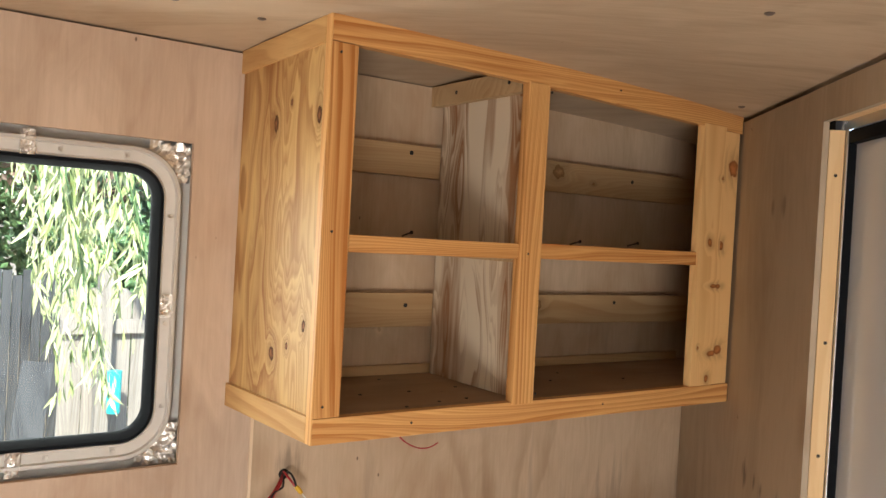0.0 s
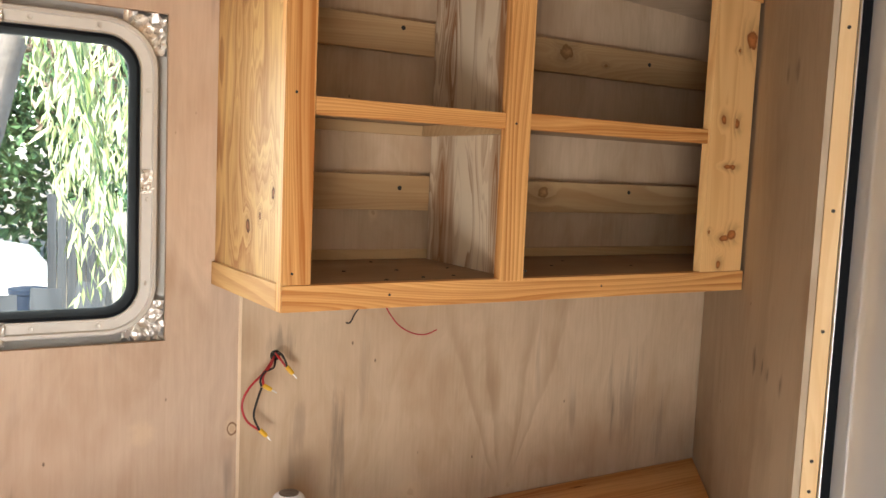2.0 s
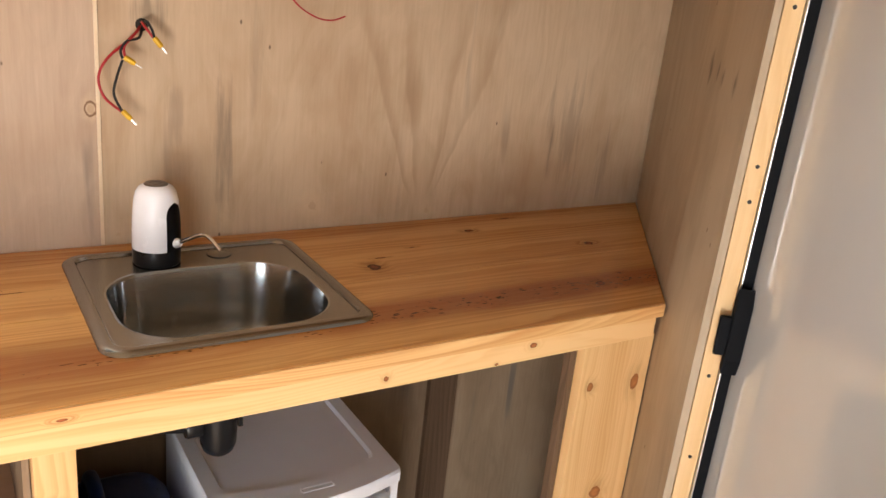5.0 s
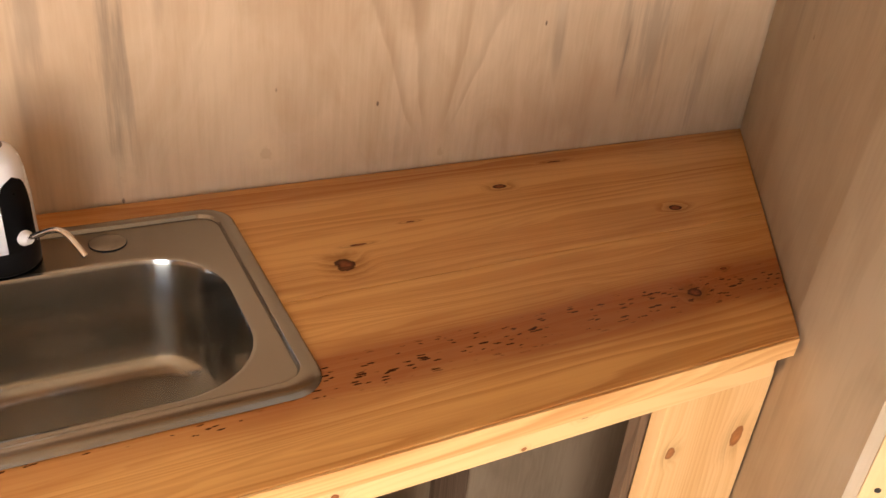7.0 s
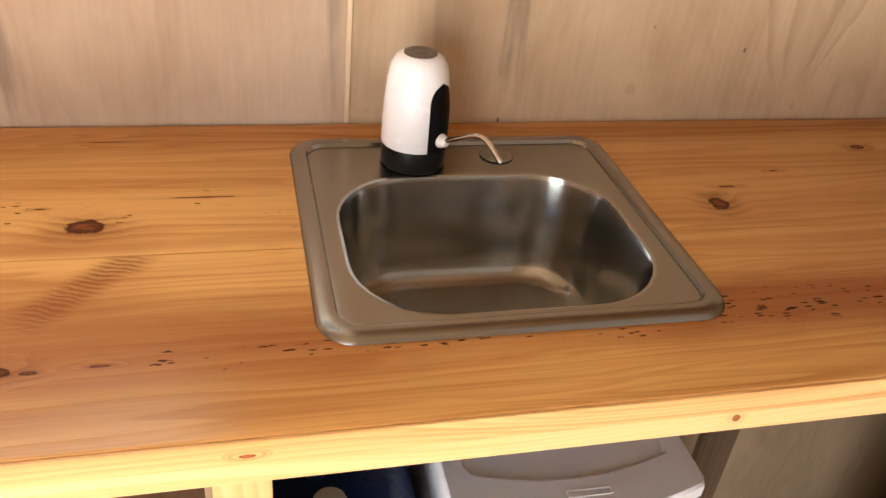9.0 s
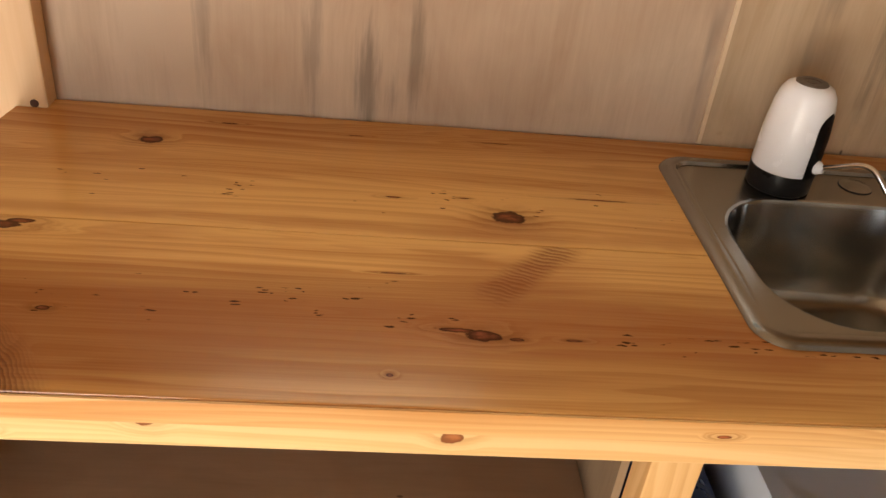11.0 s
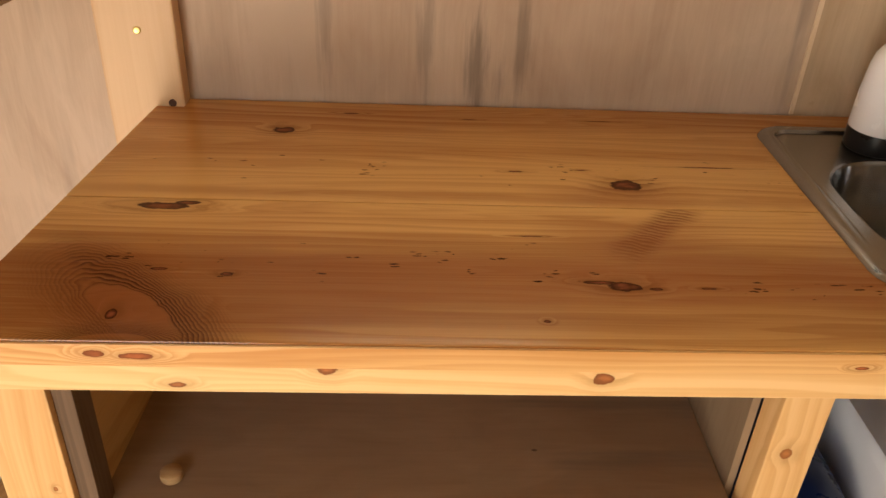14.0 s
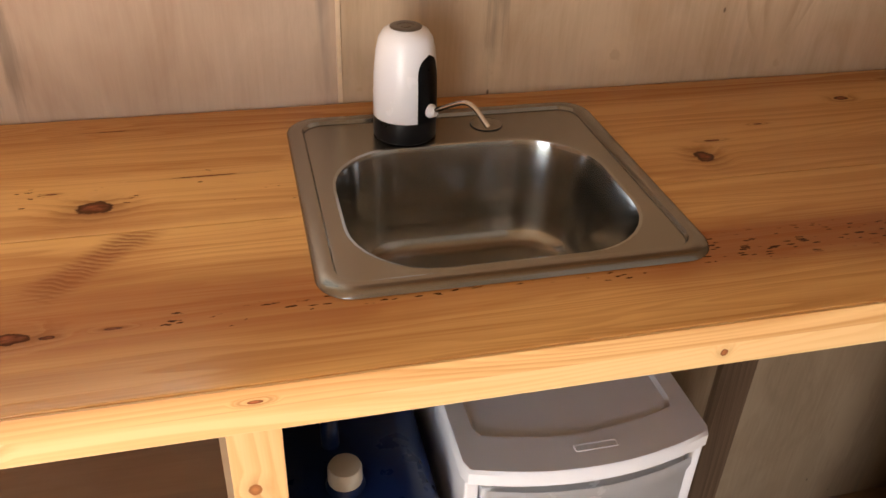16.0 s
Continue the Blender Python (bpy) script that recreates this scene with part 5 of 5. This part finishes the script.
part("red_wire", tube(bmesh.new(), ((-0.884, -0.03, CB + 0.002), (-0.886, -0.03, 1.370), (-0.879, -0.03, 1.345), (-0.851, -0.03, 1.308), (-0.816, -0.03, 1.288), (-0.786, -0.03, 1.284), (-0.761, -0.03, 1.292)), 0.0014, 8), M_RED, w2, "", True)

w3 = thing("wall_wires", (-2.246, 0.0, 0.925), "knotted red and black cable hanging from a hole in the wall", "wires")
part("wall_hole", lathe(bmesh.new(), ((0.009, 0.0), (0.009, 0.0012)), 16, Matrix.Translation((-2.246, 0.0, 0.927)) @ pose(0, 0, 0, 90)), M_GAP, w3)
part("black_wire", tube(bmesh.new(), ((-2.246, 0.0, 0.927), (-2.267, -0.02, 0.922), (-2.291, -0.025, 0.905), (-2.316, -0.012, 0.885), (-2.323, -0.012, 0.850), (-2.313, -0.012, 0.800), (-2.293, -0.012, 0.755), (-2.287, -0.012, 0.730), (-2.296, -0.012, 0.712), (-2.323, -0.012, 0.704), (-2.370, -0.012, 0.697), (-2.419, -0.012, 0.705), (-2.468, -0.02, 0.735), (-2.477, 0.0, 0.76)), 0.0019, 8), M_WIRE, w3, "", True)
part("red_wire", tube(bmesh.new(), ((-2.249, 0.0, 0.930), (-2.267, -0.022, 0.940), (-2.296, -0.012, 0.930), (-2.303, -0.032, 0.905), (-2.281, -0.016, 0.902), (-2.264, -0.03, 0.918), (-2.286, -0.03, 0.922), (-2.313, -0.032, 0.900), (-2.317, -0.03, 0.880), (-2.330, -0.03, 0.905), (-2.355, -0.02, 0.935)), 0.0018, 8), M_RED, w3, "", True)
part("black_wire", tube(bmesh.new(), ((-2.246, 0.0, 0.924), (-2.264, -0.03, 0.930), (-2.283, -0.018, 0.912), (-2.306, -0.016, 0.888), (-2.319, -0.03, 0.876)), 0.0018, 8), M_WIRE, w3, "", True)
w3.location.z += 0.010
solo("red_cable", tube(bmesh.new(), [DIAG @ Vector(p) for p in ((S1 + 0.02, -0.006, FLOOR + 0.006), (S1 + 0.01, -0.012, 0.5), (S1 - 0.006, -0.012, 0.9), (S1 - 0.020, -0.010, 1.02), (S1 - 0.022, -0.006, 1.06))], 0.003, 8), M_RED, "red cable end hanging beside the door", "cable", DIAG @ Vector((S1, -0.01, FLOOR)), True)

# ceiling screws
for x, y in ((-1.402, -0.213), (-1.265, -0.205), (-1.259, -0.584), (-1.702, -0.564), (-0.30, -0.385), (-0.813, -0.789)):
    s = solo("ceiling_screw", lathe(bmesh.new(), ((0.007, ceiling_z(x, y)), (0.007, ceiling_z(x, y) - 0.001), (0.0035, ceiling_z(x, y) - 0.003)), 16, Matrix.Translation((x, y, 0))), M_GREYTOP, "countersunk screw in the plywood ceiling", "screw", (x, y, CEIL), True, "ceiling screws")

# ---- outside the window ----
GROUND = -0.55
M_GROUND = plain("yard_ground", (0.20, 0.17, 0.12), 0.9, vary=0.2, scale=3.0)
M_FENCE = wood("weathered_fence", (0.29, 0.27, 0.235), (0.15, 0.135, 0.115), axis="Z", rings=40, rough=0.8)
# near-black grey: stands in for shade, as the sun reaches these boards
M_GREYWOOD_SHADED = wood("grey_fence_shaded", (0.065, 0.07, 0.072), (0.02, 0.023, 0.026), axis="Z", rings=40, rough=0.85)
M_BARK = plain("tree_bark", (0.20, 0.17, 0.145), 0.9, vary=0.3, scale=25.0)


def leaf_material(name, a, c):
    n = Nodes(name)
    col = n.mix(n.node("ShaderNodeNewGeometry", 8), a, c)
    return n.finish(col, 0.5, **{"Transmission Weight": 0.0, "Subsurface Weight": 0.0})


M_WILLOW = leaf_material("willow_leaf", (0.30, 0.38, 0.13), (0.60, 0.63, 0.38))
M_LEAF = leaf_material("green_leaf", (0.04, 0.10, 0.035), (0.13, 0.23, 0.09))
M_DARKLEAF = leaf_material("conifer_needles", (0.012, 0.035, 0.015), (0.04, 0.085, 0.04))
M_REDLEAF = leaf_material("red_leaf", (0.10, 0.065, 0.045), (0.24, 0.17, 0.12))
M_CAR = plain("white_car_paint", (0.78, 0.79, 0.80), 0.2, vary=0.01, scale=3.0, **{"Coat Weight": 0.6})
M_CARGLASS = plain("dark_car_glass", (0.03, 0.045, 0.05), 0.06)
M_TEAL = plain("teal_tub", (0.03, 0.42, 0.42), 0.4)
M_BIN = plain("blue_bin", (0.006, 0.016, 0.035), 0.45)

ground = solo("ground", prism(bmesh.new(), ((-400, -400), (400, -400), (400, 400), (-400, 400)), GROUND - 0.1, GROUND), M_GROUND, "dry brown yard ground with litter", "ground", (0, 4, GROUND), kind="structure")
rng = random.Random(5)
fence = thing("picket_fence", (0.4, 4.2, GROUND), "sunlit weathered wooden dog-eared fence", "fence")
for i in range(15):
    x = -0.73 + i * 0.147
    h = 1.81 + rng.uniform(-0.02, 0.02)
    m = Matrix(((1, 0, 0, x), (0, 0, 1, 4.2 + rng.uniform(-0.004, 0.004)), (0, 1, 0, GROUND), (0, 0, 0, 1)))
    part("fence_board", prism(bmesh.new(), ((0, 0), (0.138, 0), (0.138, h - 0.035), (0.105, h), (0.033, h), (0, h - 0.035)), 0, 0.018, m=m), M_FENCE, fence)
for z in (0.25, 1.53):
    part("fence_rail", B(-0.73, 1.5, 4.16, 4.199, GROUND + z, GROUND + z + 0.09), M_FENCE, fence)
for x in (-0.53, 1.4):
    part("fence_post", B(x, x + 0.085, 4.06, 4.159, GROUND, GROUND + 1.967, 0.006), M_FENCE, fence)
# panel and leaning boards look shaded by their dark colour alone
grey = thing("grey_fence_panel", (-1.1, 4.6, GROUND), "grey weathered fence panel with shade put into its colour", "fence")
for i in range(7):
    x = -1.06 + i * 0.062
    part("fence_board", B(x, x + 0.056, 4.75, 4.77, GROUND, GROUND + 1.87 + rng.uniform(-0.03, 0.03)), M_GREYWOOD_SHADED, grey)
part("fence_rail", B(-1.06, -0.63, 4.771, 4.80, GROUND + 1.5, GROUND + 1.58), M_GREYWOOD_SHADED, grey)
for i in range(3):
    b = solo("leaning_board", box(bmesh.new(), -0.09, 0.09, -0.012, 0.012, 0, 1.43 - 0.03 * i, 0.002, m=pose(-1.06 - 0.15 * i, 3.75 - 0.05 * i, GROUND, -14, 8 - 3 * i, 6 * i)), M_GREYWOOD_SHADED, "grey weathered board leaning against the fence, shade put into its colour", "board", (-1.06 - 0.15 * i, 3.75 - 0.05 * i, GROUND), group="leaning boards")
tub = solo("teal_tub", lathe(bmesh.new(), ((0.038, 0.0), (0.042, 0.01), (0.044, 0.262), (0.045, 0.268)), 24, Matrix.Translation((-0.432, 4.01, GROUND + 1.045))), M_TEAL, "teal plastic tube fixed to the fence post", "tube", (-0.432, 4.01, GROUND + 1.045), True)
bin_ = thing("garden_bin", (-1.06, 6.5, GROUND), "dark blue plastic yard bin", "bin")
part("body", lathe(bmesh.new(), ((0.11, GROUND), (0.12, GROUND + 0.02), (0.15, GROUND + 0.95), (0.16, GROUND + 0.96), (0.16, GROUND + 1.0), (0.14, GROUND + 1.0)), 28, Matrix.Translation((-1.06, 6.5, 0))), M_BIN, bin_, "", True)

car = thing("parked_car", (-1.9, 8.0, GROUND), "white parked car in the sunny yard", "car")
prof = ((-2.0, 0.35), (-2.0, 0.95), (-1.75, 1.05), (-1.0, 1.12), (-0.45, 1.62), (0.9, 1.66), (1.5, 1.18), (1.95, 1.10), (2.0, 0.35))
cm = Matrix(((1, 0, 0, -2.75), (0, 0, 1, 7.6), (0, 1, 0, GROUND), (0, 0, 0, 1)))
part("body", prism(bmesh.new(), prof, 0, 1.75, 0.05, m=cm), M_CAR, car)
part("side_window", prism(bmesh.new(), ((-0.85, 1.14), (-0.40, 1.55), (0.15, 1.57), (0.15, 1.14)), -0.012, 0.01, m=cm), M_CARGLASS, car)
part("side_window", prism(bmesh.new(), ((0.22, 1.14), (0.22, 1.57), (0.85, 1.58), (1.30, 1.16)), -0.012, 0.01, m=cm), M_CARGLASS, car)
for x in (-1.3, 1.25):
    wh = part("wheel", lathe(bmesh.new(), ((0.20, -0.06), (0.31, -0.06), (0.33, -0.03), (0.33, 0.12), (0.20, 0.13)), 28, cm @ Matrix.Translation((x, 0.33, 0))), M_RUBBER, car, "", True)
    part("rim", lathe(bmesh.new(), ((0.05, -0.075), (0.18, -0.066), (0.198, -0.062), (0.198, 0.0)), 20, cm @ Matrix.Translation((x, 0.33, 0))), M_ALU, wh, "", True)


def leaves(n, where, size, slim, seed, hang=0.0):
    """Many small folded leaves; where(k, rng) gives each one's place."""
    r = random.Random(seed)
    verts, faces = [], []
    for k in range(n):
        p = Vector(where(k, r))
        d = Vector((r.gauss(0, 1), r.gauss(0, 1), r.gauss(0, 1) - hang)).normalized()
        s = d.cross(Vector((r.gauss(0, 1), r.gauss(0, 1), r.gauss(0, 1)))).normalized()
        up = d.cross(s)
        ln = size * r.uniform(0.6, 1.3)
        w = ln * slim
        i = len(verts)
        verts += [p, p + d * ln * 0.45 + s * w + up * w * 0.4, p + d * ln, p + d * ln * 0.45 - s * w + up * w * 0.4]
        faces += [(i, i + 1, i + 2), (i, i + 2, i + 3)]
    data = bpy.data.meshes.new("leaves")
    data.from_pydata([tuple(v) for v in verts], [], faces)
    return data


def leaf_part(name, data, material, parent, label=""):
    ob = new(name, data)
    data.materials.append(material)
    ob.parent = parent
    ob.location = -Vector(parent.location)
    return tagged(ob, label, kind="stuff")


def limb(path, r0, r1):
    """A tapered limb along points."""
    t = bmesh.new()
    rings = []
    for i, p in enumerate(path):
        r = r0 + (r1 - r0) * i / (len(path) - 1)
        rings.append([t.verts.new((p[0] + r * math.cos(2 * math.pi * k / 9), p[1] + r * math.sin(2 * math.pi * k / 9), p[2])) for k in range(9)])
    for a, c2 in zip(rings, rings[1:]):
        for k in range(9):
            t.faces.new((a[k], a[(k + 1) % 9], c2[(k + 1) % 9], c2[k]))
    t.faces.new(rings[-1])
    return t


# willow over the yard: trunk, limbs and hanging strands
willow = thing("willow_tree", (-1.75, 4.9, GROUND), "sunlit weeping willow with long hanging strands", "tree")
part("limb", limb([(-1.27, 4.7, 2.3), (-1.0, 4.6, 2.62), (-0.7, 4.4, 2.45), (-0.35, 4.2, 2.35)], 0.05, 0.012), M_BARK, willow, "", True)
part("trunk", limb([(-1.78, 4.9, GROUND), (-1.72, 4.9, 0.6), (-1.57, 4.85, 1.3), (-1.43, 4.78, 1.75), (-1.27, 4.7, 2.4), (-1.15, 4.2, 3.1), (-1.2, 3.0, 3.5), (-1.25, 1.6, 3.5), (-1.25, 0.9, 3.3)], 0.17, 0.03), M_BARK, willow, "", True)
strands = []
for k in range(30):
    strands.append((rng.gauss(-1.47, 0.060), rng.uniform(0.95, 1.35), 3.2, rng.uniform(1.17, 1.72), rng.gauss(0.28, 0.05), rng.uniform(-0.06, 0.06)))
strands += [(-1.20, 1.2, 3.2, 1.54, 0.16, 0.0), (-1.21, 1.25, 3.2, 1.62, 0.14, 0.0)]
for x, y, z1, z0, dx, dy in strands[::3]:
    part("strand", tube(bmesh.new(), [(x + dx * u * u, y + dy * u, z1 + (z0 - z1) * u) for u in (0, 0.3, 0.6, 1)], 0.003, 5), M_LEAF, willow)


def on_strand(k, r):
    x, y, z1, z0, dx, dy = strands[k % len(strands)]
    u = r.random() ** 0.6
    return (x + dx * u * u + r.gauss(0, 0.012), y + dy * u + r.gauss(0, 0.012), z1 + (z0 - z1) * u)


leaf_part("willow_leaves", leaves(2700, on_strand, 0.070, 0.085, 11, 3.2), M_WILLOW, willow, "narrow yellow-green hanging leaves")


def crown(c, rad, seed):
    """Leaf clumps spread through an uneven crown."""
    r = random.Random(seed)
    clumps = []
    for k in range(46):
        v = Vector((r.gauss(0, 1), r.gauss(0, 1), r.gauss(0, 1))).normalized() * r.uniform(0.35, 1.0)
        clumps.append((Vector(c) + Vector((v.x * rad[0], v.y * rad[1], v.z * rad[2])), r.uniform(0.14, 0.3) * rad[0]))

    def where(k, q):
        o, s = clumps[k % len(clumps)]
        return o + Vector((q.gauss(0, s), q.gauss(0, s), q.gauss(0, s * 0.8)))
    return where


for nm, c, rad, mat_, seed, label, size in (
        ("conifer_tree", (1.0, 7.6, 2.2), (1.1, 1.2, 2.2), M_DARKLEAF, 3, "dark green conifer behind the fence", 0.12),
        ("garden_tree", (0.75, 10.5, 3.1), (1.3, 1.2, 1.3), M_REDLEAF, 4, "garden tree with reddish brown leaves", 0.13),
        ("leafy_tree", (-2.6, 13.0, 3.0), (2.8, 2.0, 2.6), M_LEAF, 6, "leafy green tree at the back of the yard", 0.17),
        ("leafy_tree", (1.6, 14.0, 3.0), (3.0, 2.0, 3.0), M_LEAF, 8, "leafy green tree at the back of the yard", 0.17),
        ("shrub", (0.35, 6.4, 0.9), (0.7, 0.6, 0.9), M_LEAF, 9, "green garden shrub behind the fence", 0.10)):
    t = thing(nm, (c[0], c[1], GROUND), label, "tree" if nm != "shrub" else "shrub")
    part("trunk", limb([(c[0], c[1], GROUND), (c[0] + 0.05, c[1], 0.5), (c[0] - 0.05, c[1] + 0.05, c[2] * 0.7), (c[0], c[1], c[2] + rad[2] * 0.6)], 0.05 * rad[0] + 0.04, 0.02), M_BARK, t, "", True)
    leaf_part("crown", leaves(7000, crown(c, rad, seed), size, 0.28, seed), mat_, t)
hedge_where = lambda k, r: (r.uniform(-9, 9), 17 + r.gauss(0, 0.5), GROUND + 5.0 * r.random() ** 0.8)
hedge = new("far_hedge", leaves(16000, hedge_where, 0.30, 0.30, 21))
hedge.data.materials.append(M_LEAF)
tagged(hedge, "tall green hedge at the far side of the yard", "hedge", kind="stuff")
